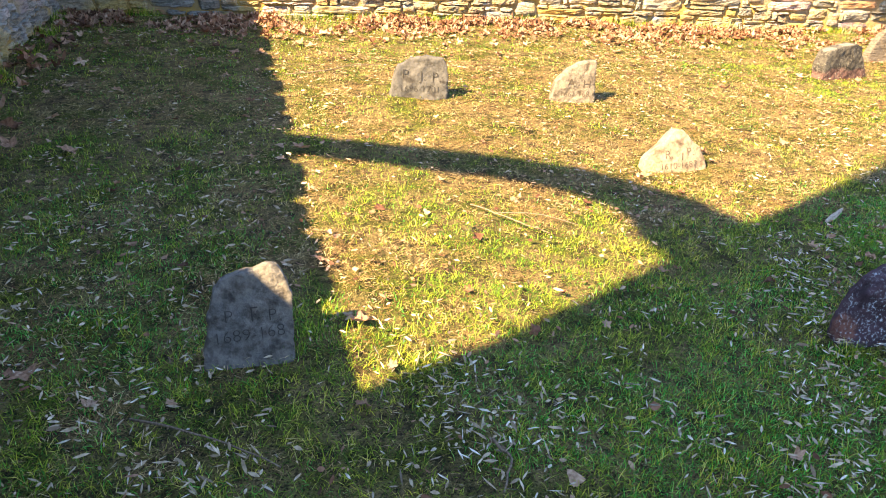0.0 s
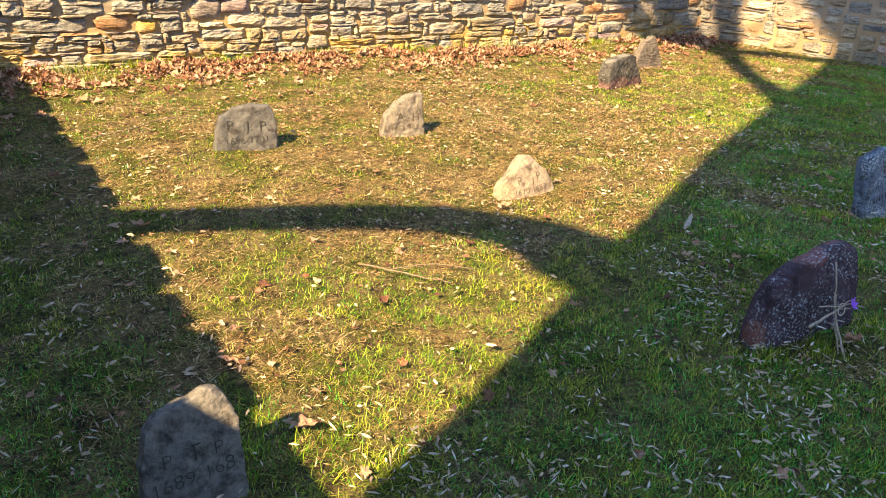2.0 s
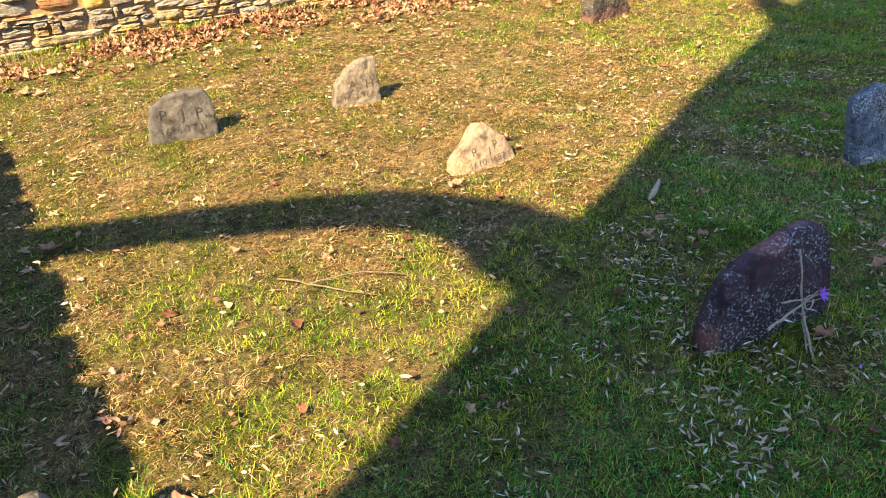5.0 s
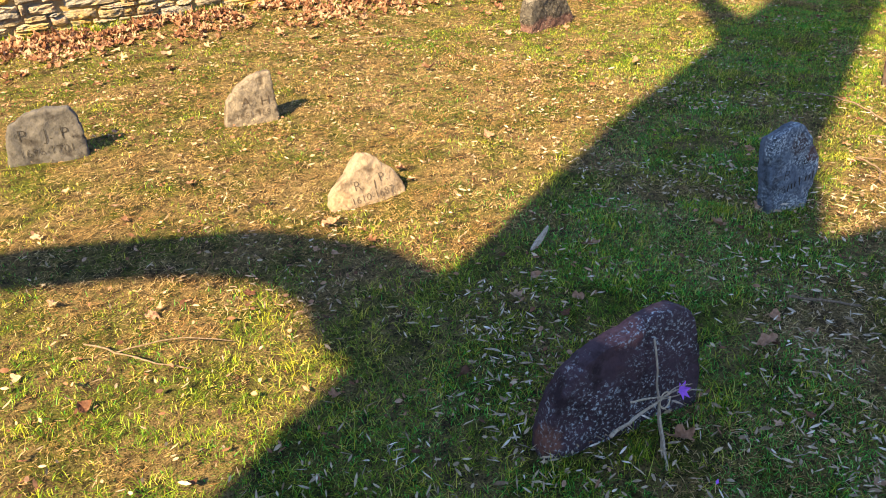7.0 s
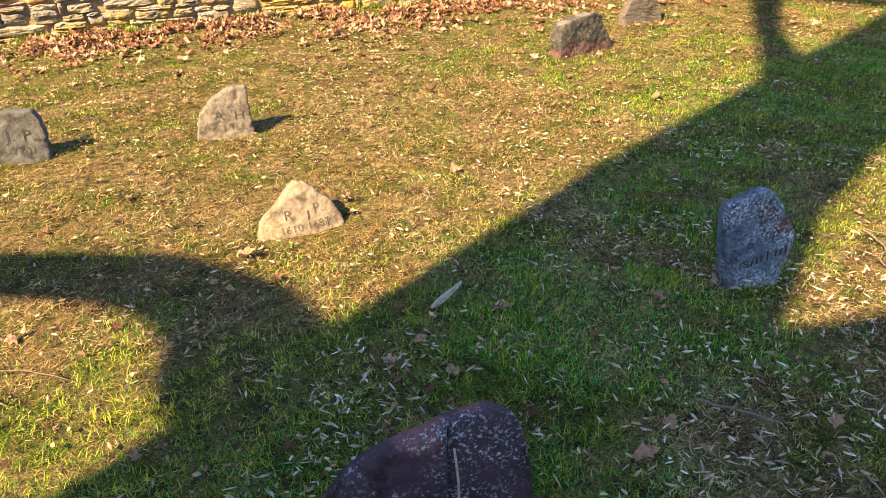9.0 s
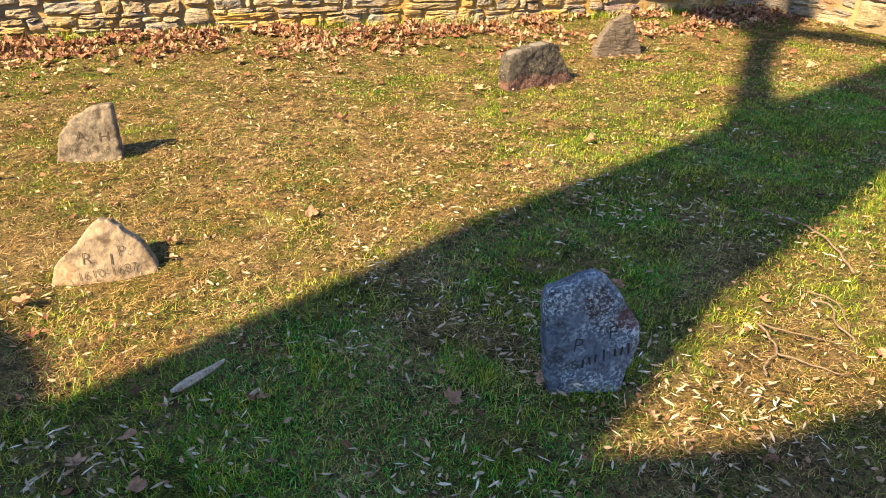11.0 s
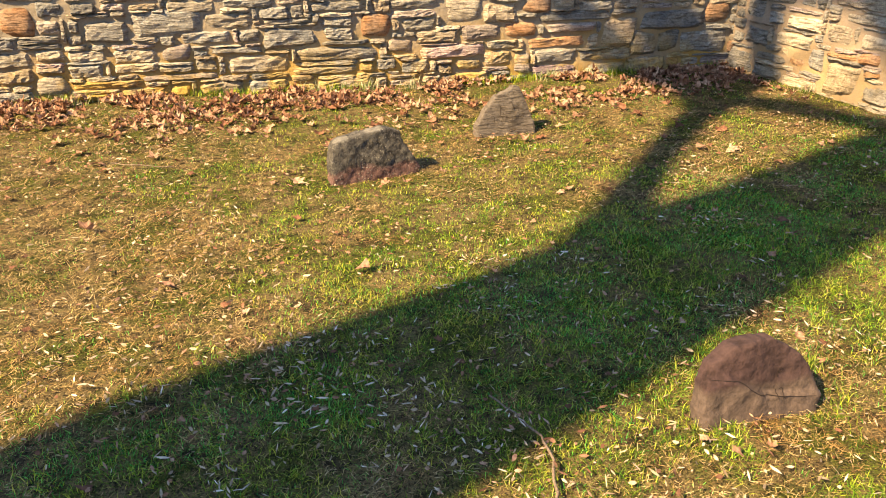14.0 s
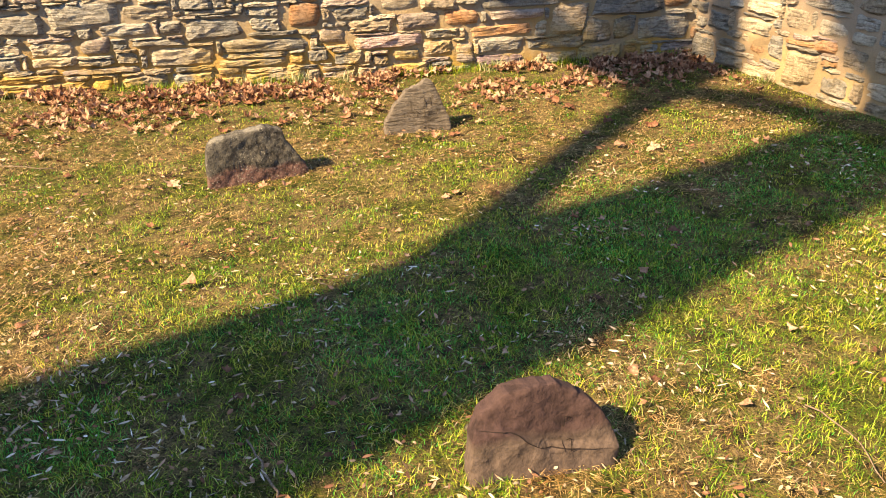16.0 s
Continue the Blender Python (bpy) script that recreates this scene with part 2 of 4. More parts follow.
def big_mesh(name, verts, quads, tris, mat):
    """A mesh from arrays, for things with very many faces."""
    me = bpy.data.meshes.new(name)
    nq, nt = len(quads), len(tris)
    me.vertices.add(len(verts))
    me.vertices.foreach_set("co", np.asarray(verts, dtype=np.float32).ravel())
    loops = np.concatenate([np.asarray(quads, dtype=np.int32).ravel(), np.asarray(tris, dtype=np.int32).ravel()])
    me.loops.add(len(loops))
    me.loops.foreach_set("vertex_index", loops)
    me.polygons.add(nq + nt)
    me.polygons.foreach_set("loop_start", np.concatenate([np.arange(nq) * 4, nq * 4 + np.arange(nt) * 3]).astype(np.int32))
    me.materials.append(mat)
    me.update(calc_edges=True)
    me.validate()
    return me


rng = np.random.default_rng(7)
LATTICE = rng.random((64, 64))


def patchy(x, y, size, octaves=3):
    """Smooth value noise from 0 to 1 over the plan, features of that size in metres."""
    total, amp, norm = 0, 1.0, 0.0
    for o in range(octaves):
        px, py = np.asarray(x) / size * 2**o + 17.3 * o, np.asarray(y) / size * 2**o + 5.1 * o
        ix, iy = np.floor(px).astype(int), np.floor(py).astype(int)
        fx, fy = px - ix, py - iy
        fx, fy = fx * fx * (3 - 2 * fx), fy * fy * (3 - 2 * fy)
        g = lambda a, b: LATTICE[a % 64, b % 64]
        v = (g(ix, iy) * (1 - fx) + g(ix + 1, iy) * fx) * (1 - fy) + (g(ix, iy + 1) * (1 - fx) + g(ix + 1, iy + 1) * fx) * fy
        total, norm, amp = total + amp * v, norm + amp, amp * 0.5
    return total / norm


def ground_z(x, y):
    x, y = np.asarray(x, dtype=float), np.asarray(y, dtype=float)
    near = np.exp(-np.maximum(0, np.hypot(x - 4, y - 3) - 9) / 4)
    z = near * (0.035 * (patchy(x, y, 1.3, 2) - 0.5) + 0.030 * (patchy(x + 40, y, 0.32, 2) - 0.5) + 0.010 * (patchy(x + 70, y + 9, 0.15, 1) - 0.5))
    z = z - 0.065 * np.exp(-((x - 2.3) ** 2 + (y - 3.5) ** 2) / 0.35)
    return z + 0.03 * np.exp(-((x - 3.3) ** 2 + (y - 1.9) ** 2) / 0.8)


def tube(points, radii, segs=10, wobble=0.0, seed=0):
    """Verts and faces of a tapering limb along the points."""
    pts = [Vector(p) for p in points]
    verts, faces = [], []
    side = Vector((0.3, 0.8, 0.1))
    for i, p in enumerate(pts):
        way = (pts[min(i + 1, len(pts) - 1)] - pts[max(i - 1, 0)]).normalized()
        a = side - way * side.dot(way)
        a = a.normalized() if a.length > 1e-4 else way.orthogonal().normalized()
        b = way.cross(a)
        side = a.copy()
        for k in range(segs):
            w = 2 * math.pi * k / segs
            r = radii[i] * (1 + wobble * (noise.noise((math.cos(w) * 1.5 + seed, math.sin(w) * 1.5, i * 0.35)) * 1.4))
            verts.append(p + (a * math.cos(w) + b * math.sin(w)) * r)
    for i in range(len(pts) - 1):
        for k in range(segs):
            j = (k + 1) % segs
            faces.append((i * segs + k, i * segs + j, (i + 1) * segs + j, (i + 1) * segs + k))
    faces.append(tuple(range(segs))[::-1])
    faces.append(tuple((len(pts) - 1) * segs + k for k in range(segs)))
    return verts, faces


def spline(points, steps):
    """Catmull-Rom through the points."""
    p = [Vector(q) for q in points]
    p = [p[0] * 2 - p[1], *p, p[-1] * 2 - p[-2]]
    out = []
    for i in range(1, len(p) - 2):
        for s in range(steps):
            t = s / steps
            out.append(0.5 * (2 * p[i] + (p[i + 1] - p[i - 1]) * t + (2 * p[i - 1] - 5 * p[i] + 4 * p[i + 1] - p[i + 2]) * t * t
                              + (3 * p[i] - p[i - 1] - 3 * p[i + 1] + p[i + 2]) * t**3))
    out.append(p[-2])
    return out


# ---- ground ----
def make_ground():
    ax = [-900, -300, -120, -50, -24, -14, -9, -6, *np.arange(-4, 12.01, 0.08), 14, 18, 26, 50, 120, 300, 900]
    ay = [-900, -300, -120, -50, -24, -14, -10, -8, -6, -4, *np.arange(-2.02, 9.01, 0.08), 12, 18, 26, 50, 120, 300, 900]
    gx, gy = np.meshgrid(ax, ay)
    v = np.stack([gx.ravel(), gy.ravel(), ground_z(gx, gy).ravel()], 1)
    n, idx = len(ax), np.arange(len(ax) * len(ay)).reshape(len(ay), len(ax))
    q = np.stack([idx[:-1, :-1], idx[:-1, 1:], idx[1:, 1:], idx[1:, :-1]], -1).reshape(-1, 4)
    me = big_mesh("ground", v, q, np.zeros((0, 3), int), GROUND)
    me.polygons.foreach_set("use_smooth", [True] * len(me.polygons))
    tagged(new("ground", me), "rough lawn of dry straw, thatch and bare soil", "ground", kind="structure")


make_ground()


# ---- the tree beyond the wall, whose shadow lies across the yard ----
TREE = Vector((-3.0, -0.37))
ACROSS = Vector((-SUN_H.y, SUN_H.x))


def aloft(sx, sy, depth=0.0):
    """The place in the tree whose shadow falls at (sx, sy) on the ground."""
    s = Vector((sx, sy)) - TREE
    p = TREE + ACROSS * s.dot(ACROSS) + SUN_H * depth
    return Vector((p.x, p.y, (s.dot(SUN_H) - depth) * TAN_SUN))


def make_tree():
    tree = tagged(new("bare_tree"), "large leafless tree with a thick trunk beyond the wall", "tree")
    tree.location = (TREE.x, TREE.y, 0)
    off = Vector((TREE.x, TREE.y, 0))

    def limb(name, pts, radii, segs=12, wobble=0.10, steps=5, seed=0):
        line = spline(pts, steps)
        rr = np.interp(np.linspace(0, 1, len(line)), np.linspace(0, 1, len(radii)), radii)
        v, f = tube(line, rr, segs, wobble, seed)
        child(name, mesh_of(name, [q - off for q in v], f, BARK, True), tree)
        return line, rr

    base = Vector((TREE.x, TREE.y, -0.2))
    trunk, tr = limb("trunk", [base, base + Vector((0, 0, 0.7)), base + Vector((0, 0, 2)), aloft(1.0, 1.58), aloft(4.4, 3.2), aloft(7.0, 4.38),
                               aloft(9.0, 5.25), aloft(11.5, 6.4)], [0.85, 0.62, 0.52, 0.49, 0.53, 0.46, 0.46, 0.40], 28, 0.05)
    limbs = [
        limb("limb", [aloft(2.2, 2.1), aloft(1.98, 2.62), aloft(1.93, 3.0), aloft(1.68, 3.36), aloft(1.3, 3.57), aloft(0.85, 3.77), aloft(0.4, 3.93),
                      aloft(-0.4, 4.3), aloft(-1.2, 4.9)], [0.28, 0.22, 0.17, 0.15, 0.135, 0.13, 0.12, 0.09, 0.03], seed=3),
        limb("limb", [aloft(0.6, 1.3), aloft(1.6, 1.40), aloft(2.8, 1.52), aloft(3.9, 1.48), aloft(4.7, 1.50), aloft(6.2, 1.1), aloft(8.0, 0.3)],
             [0.45, 0.54, 0.60, 0.46, 0.44, 0.3, 0.08], 16, 0.06, seed=5),
        limb("limb", [aloft(5.7, 4.0), aloft(6.25, 4.62), aloft(6.85, 5.36), aloft(7.4, 5.95), aloft(7.9, 6.5), aloft(8.35, 7.4), aloft(8.65, 8.3),
                      aloft(8.9, 9.6)], [0.22, 0.14, 0.12, 0.13, 0.15, 0.26, 0.30, 0.12], seed=8),
        limb("limb", [aloft(7.7, 6.2), aloft(8.2, 6.68), aloft(9.05, 7.32), aloft(10.2, 8.15), aloft(11.4, 9.5)], [0.13, 0.15, 0.18, 0.16, 0.04], seed=11),
        limb("limb", [aloft(9.1, 5.35), aloft(8.75, 5.72), aloft(8.35, 6.3), aloft(8.0, 6.8), aloft(7.8, 7.7), aloft(7.7, 8.8)],
             [0.2, 0.16, 0.14, 0.14, 0.17, 0.12], seed=14),
        limb("limb", [aloft(9.4, 5.6), aloft(9.75, 6.4), aloft(10.2, 7.3), aloft(10.8, 8.9)], [0.26, 0.2, 0.17, 0.05], seed=17),
        limb("limb", [aloft(11.3, 6.4), aloft(12.6, 6.6), aloft(14.2, 6.7), aloft(16, 6.5)], [0.3, 0.25, 0.18, 0.05], seed=20),
        limb("limb", [aloft(10.3, 5.85), aloft(9.98, 6.2), aloft(9.88, 6.6), aloft(9.82, 7.0), aloft(9.76, 7.5), aloft(9.6, 8.6)], [0.2, 0.2, 0.18, 0.17, 0.15, 0.05], seed=29),
        limb("limb", [aloft(1.9, 1.75), aloft(2.6, 1.9), aloft(3.2, 2.1), aloft(3.7, 2.35), aloft(4.3, 2.68), aloft(4.8, 2.95)], [0.3, 0.3, 0.27, 0.21, 0.14, 0.05], seed=31),
        limb("limb", [aloft(11.2, 6.3), aloft(12.2, 7.4), aloft(13.2, 8.6), aloft(14.5, 10.5)], [0.32, 0.26, 0.18, 0.05], seed=23),
    ]
    r = random.Random(4)
    for line, rr in (*limbs[2:7], limbs[9]):
        for k in range(9):
            i = r.randrange(len(line) // 3, len(line))
            p, rad = line[i], max(0.012, rr[i] * r.uniform(0.12, 0.28))
            way = Vector((r.uniform(-1, 1), r.uniform(-1, 1), r.uniform(0.0, 1.0))).normalized()
            pts, step = [p], r.uniform(0.25, 0.55)
            for s in range(5):
                way = (way + Vector((r.uniform(-0.4, 0.4), r.uniform(-0.4, 0.4), r.uniform(-0.2, 0.35)))).normalized()
                pts.append(pts[-1] + way * step)
            v, f = tube(spline(pts, 2), np.linspace(rad, 0.005, 11), 6, 0.1, k)
            child("branch", mesh_of("branch", [q - off for q in v], f, BARK, True), tree)


make_tree()


# ---- walls of rubble stone ----
def stone_shape(w, h, deep, rounded, seed, nu=10, nv=7):
    """A rough-faced block, its face towards -y, about the middle of its face."""
    r = random.Random(seed)
    ox, oy = r.uniform(0, 90), r.uniform(0, 90)
    verts, faces = [], []
    lim = min(w, h)
    corner = {(i, j): (r.uniform(-0.16, 0.08) * lim, r.uniform(-0.16, 0.08) * lim) for i in (0, 1) for j in (0, 1)}
    lean, twist = r.uniform(-0.012, 0.012), r.uniform(-0.012, 0.012)
    layer = r.uniform(45, 90)
    ledge = 0.0 if rounded > 0.45 else r.uniform(0.005, 0.014)
    for j in range(nv):
        for i in range(nu):
            a, b = -1 + 2 * i / (nu - 1), -1 + 2 * j / (nv - 1)
            x, z = a * math.sqrt(1 - rounded * b * b / 2) * w / 2, b * math.sqrt(1 - rounded * a * a / 2) * h / 2
            for (ci, cj), (du, dv) in corner.items():
                k = (a + 1) / 2 if ci else (1 - a) / 2
                k *= (b + 1) / 2 if cj else (1 - b) / 2
                x, z = x + (du if ci else -du) * k, z + (dv if cj else -dv) * k
            x += 0.010 * noise.noise((ox + a * 3, oy + b * 2.5, 3))
            z += 0.010 * noise.noise((ox + x * 14, oy + b * 1.5, 9)) + 0.005 * noise.noise((ox + x * 45, b, 12))
            dome = (1 - abs(a) ** (10 - 7 * rounded)) * (1 - abs(b) ** (8 - 5 * rounded))
            y = deep * (0.5 - dome) + lean * b + twist * a
            y += 0.014 * noise.noise((ox + x * 9, oy + z * 20, 0)) + 0.008 * noise.noise((ox + x * 28, oy + z * 60, 5))
            y += ledge * (((z + 0.02 * noise.noise((ox + x * 6, oy, 7))) * layer) % 1.0 - 0.5)
            verts.append((x, y, z))
    for j in range(nv - 1):
        for i in range(nu - 1):
            k = j * nu + i
            faces.append((k, k + 1, k + nu + 1, k + nu))
    rim = [i for i in range(nu)] + [j * nu + nu - 1 for j in range(1, nv)] + [(nv - 1) * nu + i for i in range(nu - 2, -1, -1)] + [j * nu for j in range(nv - 2, 0, -1)]
    at = len(verts)
    for k in rim:
        x, y, z = verts[k]
        verts.append((x * 0.97, 0.07, z * 0.95))
    for s in range(len(rim)):
        e = (s + 1) % len(rim)
        faces.append((rim[e], rim[s], at + s, at + e))
    return verts, faces


def packed(length, height, fixed, seed, cell=0.02, large=1.0):
    """Blocks (u, v, w, h, colour or None) that fill a wall's face round the fixed ones, in rough courses."""
    r = random.Random(seed)
    nu, nv = int(length / cell), int(height / cell)
    taken = np.zeros((nu, nv), bool)
    owner = np.full((nu + 1, nv), -1)
    out = []
    for colour, u, v, w, h in fixed:
        i0, j0, i1, j1 = round(u / cell), round(max(v, 0) / cell), round((u + w) / cell), round((v + h) / cell)
        i0, i1 = max(0, i0), min(nu, i1)
        if i1 - i0 < 4 or taken[i0:i1, j0:j1].mean() > 0.25:
            continue
        taken[i0:i1, j0:j1] = True
        owner[i0:i1, j0:j1] = len(out)
        out.append((u, v, w, h, colour))
    for j in range(nv):
        i = 0
        while i < nu:
            if taken[i, j]:
                i += 1
                continue
            run = 0
            while i + run < nu and not taken[i + run, j] and run < 30:
                run += 1
            want_w = int(r.choice((7, 9, 11, 14, 17, 21, 26)) * r.uniform(0.8, 1.2))
            want_w = int(want_w * (0.5 + 0.5 * large))
            want_h = r.choice((2, 3, 3, 4, 4, 5, 5, 6, 7)) if want_w < 19 else r.choice((2, 3, 3, 4, 5))
            want_h = int(want_h * large)
            if i and taken[i - 1, j]:
                step = 0
                while j + step < nv and taken[i - 1, j + step] and step < 9:
                    step += 1
                if 2 <= step < 9 and r.random() < 0.55:
                    want_h = step
            if run < 6:
                want_h = max(want_h, 5)
            w = run if run <= want_w + 4 else want_w
            if j and w < run and owner[i + w - 1, j - 1] != owner[i + w, j - 1]:
                w = min(run, w + 3)
            h = 1
            while h < want_h and j + h < nv and not taken[i:i + w, j + h].any():
                h += 1
            taken[i:i + w, j:j + h] = True
            owner[i:i + w, j:j + h] = len(out) + 1000
            if w >= 2:
                out.append((i * cell, j * cell, w * cell, h * cell, None))
            i += w
    return out


def make_wall(name, m, length, height, fixed, singles, label, seed, coping=True, pale=False, large=1.0, bed=0.008):
    """m: the pose whose x runs along the wall, y into it. singles: (u0, u1, v1), the stretch whose stones are separate parts."""
    r = random.Random(seed)
    wall = tagged(new(name), label, "stone wall", kind="structure")
    wall.matrix_basis = m
    core_v, core_f = [], []
    nu, nv = int(length / 0.16), int(height / 0.10)
    for j in range(nv + 1):
        for i in range(nu + 1):
            u, v = length * i / nu, -0.15 + (height + 0.15) * j / nv
            core_v.append((u, bed + 0.014 * noise.noise((u * 4, v * 6, seed)), v))
    for j in range(nv):
        for i in range(nu):
            k = j * (nu + 1) + i
            core_f.append((k, k + 1, k + nu + 2, k + nu + 1))
    at, top, thick = len(core_v), height, 0.45
    core_v += [(0, 0.05, -0.15), (length, 0.05, -0.15), (length, 0.05, top), (0, 0.05, top), (0, thick, -0.15), (length, thick, -0.15), (length, thick, top), (0, thick, top)]
    core_f += [(at, at + 4, at + 5, at + 1), (at + 1, at + 5, at + 6, at + 2), (at + 2, at + 6, at + 7, at + 3), (at + 3, at + 7, at + 4, at), (at + 5, at + 4, at + 7, at + 6)]
    child("mortar_core", mesh_of("mortar_core", core_v, core_f, BUFF_MORTAR if large > 1 else MORTAR), wall)
    tones = PALE_MAT if pale else BUFF_MAT if large > 1 else WALL_MAT
    keys = ["grey"] * 10 + ["buff"] * 5 + ["dark"] * 4 + ["cream"] * 4 + ["pinkgrey"] * 4 + ["pink", "rust"]
    rest_v, rest_f, count = [], [], 0
    for k, (u, v, w, h, colour) in enumerate(packed(length, height, fixed, seed, large=large)):
        flat = colour in (None, "grey", "dark", "buff") or w > 2.6 * h
        rounded = r.uniform(0.05, 0.3) if flat else r.uniform(0.3, 0.75)
        deep = r.uniform(0.030, 0.055)
        cu, cv, push = u + w / 2, v + h / 2, r.uniform(-0.012, 0.008)
        single = singles and singles[0] < cu < singles[1] and cv < singles[2] and count < 300
        fine = (10, 7) if single or colour or (singles and singles[0] < cu < singles[1] and cv < 1.0) else (5, 3)
        verts, faces = stone_shape(w * r.uniform(0.99, 1.04), h * r.uniform(1.0, 1.10), deep, rounded, seed * 7919 + k, *fine)
        if single or colour:
            count += 1
            ob = child("stone", mesh_of("stone", verts, faces, tones[colour or r.choice(keys)], not flat), wall)
            ob.location = (cu, push, cv)
        else:
            at = len(rest_v)
            rest_v += [(x + cu, y + push, z + cv) for x, y, z in verts]
            rest_f += [tuple(i + at for i in f) for f in faces]
    tagged(child("rubble_stones", mesh_of("rubble_stones", rest_v, rest_f, WALL_MIX), wall), kind="stuff")
    if coping:
        cap_v, cap_f, u = [], [], 0.0
        while u < length:
            w = r.uniform(0.3, 0.6)
            hh = 0.08 + r.uniform(-0.018, 0.018)
            bm = bmesh.new()
            bmesh.ops.create_cube(bm, size=1.0)
            bmesh.ops.bevel(bm, geom=bm.edges[:], offset=0.09, segments=2, affect="EDGES")
            at = len(cap_v)
            bm.verts.ensure_lookup_table()
            cap_v += [(u + w / 2 + q.co.x * (w - 0.012), thick / 2 + q.co.y * (thick + 0.07), height - 0.01 + hh / 2 + q.co.z * hh) for q in bm.verts]
            cap_f += [tuple(q.index + at for q in f.verts) for f in bm.faces]
            bm.free()
            u += w
        tagged(child("coping_stones", mesh_of("coping_stones", cap_v, cap_f, WALL_MIX), wall), kind="stuff")
    return wall


# blocks that stand out in the back wall: distance from the plan's x = 0, height, width, height of the block
STONES_FAR_WEST = {
    "cream": [(-0.26, 0.36, 0.37, 0.16), (-0.06, 0.25, 0.31, 0.11), (-0.82, 0.34, 0.13, 0.14)],
    "grey": [(-0.73, 0.05, 0.45, 0.12), (-1.15, 0.47, 0.46, 0.27)],
    "rust": [(-0.87, 0.5, 0.18, 0.12)],
    "pinkgrey": [(-0.05, 0.58, 0.42, 0.19), (0.71, 0.55, 0.42, 0.21)],
    "pink": [(1.92, 0.55, 0.31, 0.15), (0.28, 0.03, 0.31, 0.08)],
}
STONES_WEST = {
    "grey": [(0.2, 0.42, 0.16, 0.15), (0.63, 0.43, 0.37, 0.1), (1.02, 0.47, 0.3, 0.09), (1.41, 0.28, 0.21, 0.12), (0.26, 0.3, 0.59, 0.12), (1.75, 0.2, 0.45, 0.12), (2.22, 0.19, 0.14, 0.12), (2.39, 0.29, 0.47, 0.13), (1.01, 0.13, 0.21, 0.11), (1.22, 0.11, 0.23, 0.12), (1.74, 0.1, 0.26, 0.1), (2.0, 0.07, 0.3, 0.1), (0.4, 0.14, 0.16, 0.09), (2.31, 0.57, 0.32, 0.16), (2.54, 0.42, 0.22, 0.08), (2.13, 0.58, 0.18, 0.1)],
    "buff": [(0.35, 0.43, 0.24, 0.05), (1.61, 0.27, 0.15, 0.1), (2.35, 0.19, 0.21, 0.1), (2.56, 0.17, 0.27, 0.11), (1.49, 0.18, 0.23, 0.09), (0.41, 0.22, 0.25, 0.06), (2.33, 0.41, 0.2, 0.1)],
    "dark": [(1.35, 0.47, 0.29, 0.09)],
    "pinkgrey": [(1.66, 0.35, 0.34, 0.21), (1.63, 0.06, 0.15, 0.09)],
    "rust": [(0.85, 0.3, 0.37, 0.15), (2.65, 0.51, 0.27, 0.24)],
    "ochre": [(1.22, 0.27, 0.18, 0.13)],
    "cream": [(2.8, 0.05, 0.27, 0.2), (2.01, 0.31, 0.39, 0.14), (2.57, 0.42, 0.35, 0.13), (0.66, 0.24, 0.33, 0.04), (2.23, 0.51, 0.38, 0.05), (2.14, 0.7, 0.19, 0.08)],
    "pink": [(2.32, 0.42, 0.25, 0.13), (1.94, 0.43, 0.32, 0.13)],
}
STONES_MIDDLE = {
    "grey": [(3.24, 0.44, 0.3, 0.19), (4.24, 0.67, 0.43, 0.08), (4.53, 0.59, 0.24, 0.09), (4.77, 0.58, 0.12, 0.11), (4.91, 0.62, 0.47, 0.08), (3.89, 0.4, 0.42, 0.11), (4.35, 0.41, 0.19, 0.1), (5.01, 0.51, 0.28, 0.08), (5.02, 0.39, 0.26, 0.12), (3.06, 0.19, 0.28, 0.1), (4.8, 0.23, 0.69, 0.12), (4.13, 0.33, 0.41, 0.05), (4.75, 0.12, 0.55, 0.07), (5.44, 0.13, 0.18, 0.1), (3.77, 0.41, 0.11, 0.07), (4.55, 0.54, 0.39, 0.04), (3.14, 0.52, 0.07, 0.11), (3.11, 0.44, 0.11, 0.07), (5.58, 0.62, 0.41, 0.08), (3.0, 0.53, 0.23, 0.12), (3.27, 0.41, 0.28, 0.26), (3.58, 0.48, 0.49, 0.19)],
    "buff": [(3.56, 0.49, 0.41, 0.13), (4.0, 0, 0.39, 0.12), (4.94, 0, 0.49, 0.09), (3.56, 0.43, 0.21, 0.04), (3.57, 0.68, 0.23, 0.05)],
    "cream": [(3.6, 0.62, 0.19, 0.05), (4.09, 0.52, 0.4, 0.13), (3.83, 0.65, 0.41, 0.09), (3.09, 0.31, 0.29, 0.1), (3.38, 0.2, 0.35, 0.1), (4.24, 0.15, 0.52, 0.17), (3.39, 0.28, 0.36, 0.12)],
    "dark": [(4.54, 0.34, 0.46, 0.18), (3.17, 0.66, 0.18, 0.09), (2.92, 0.28, 0.45, 0.11)],
    "rust": [(5.31, 0.41, 0.27, 0.19)],
    "pinkgrey": [(3.39, 0.34, 0.72, 0.06), (3.58, 0.14, 0.6, 0.05), (3.38, 0.68, 0.18, 0.05), (5.58, 0.55, 0.4, 0.07), (5.54, 0.26, 0.25, 0.14), (3.1, 0.41, 0.32, 0.11), (3.75, 0.28, 0.25, 0.14)],
    "purple": [(3.76, 0.21, 0.23, 0.11), (4.74, 0.06, 0.2, 0.08)],
    "ochre": [(5.3, 0.12, 0.14, 0.1), (3.04, 0.1, 0.57, 0.06), (3.41, 0.03, 0.39, 0.07), (3.8, 0.01, 0.16, 0.11), (3.02, 0.01, 0.45, 0.06)],
}
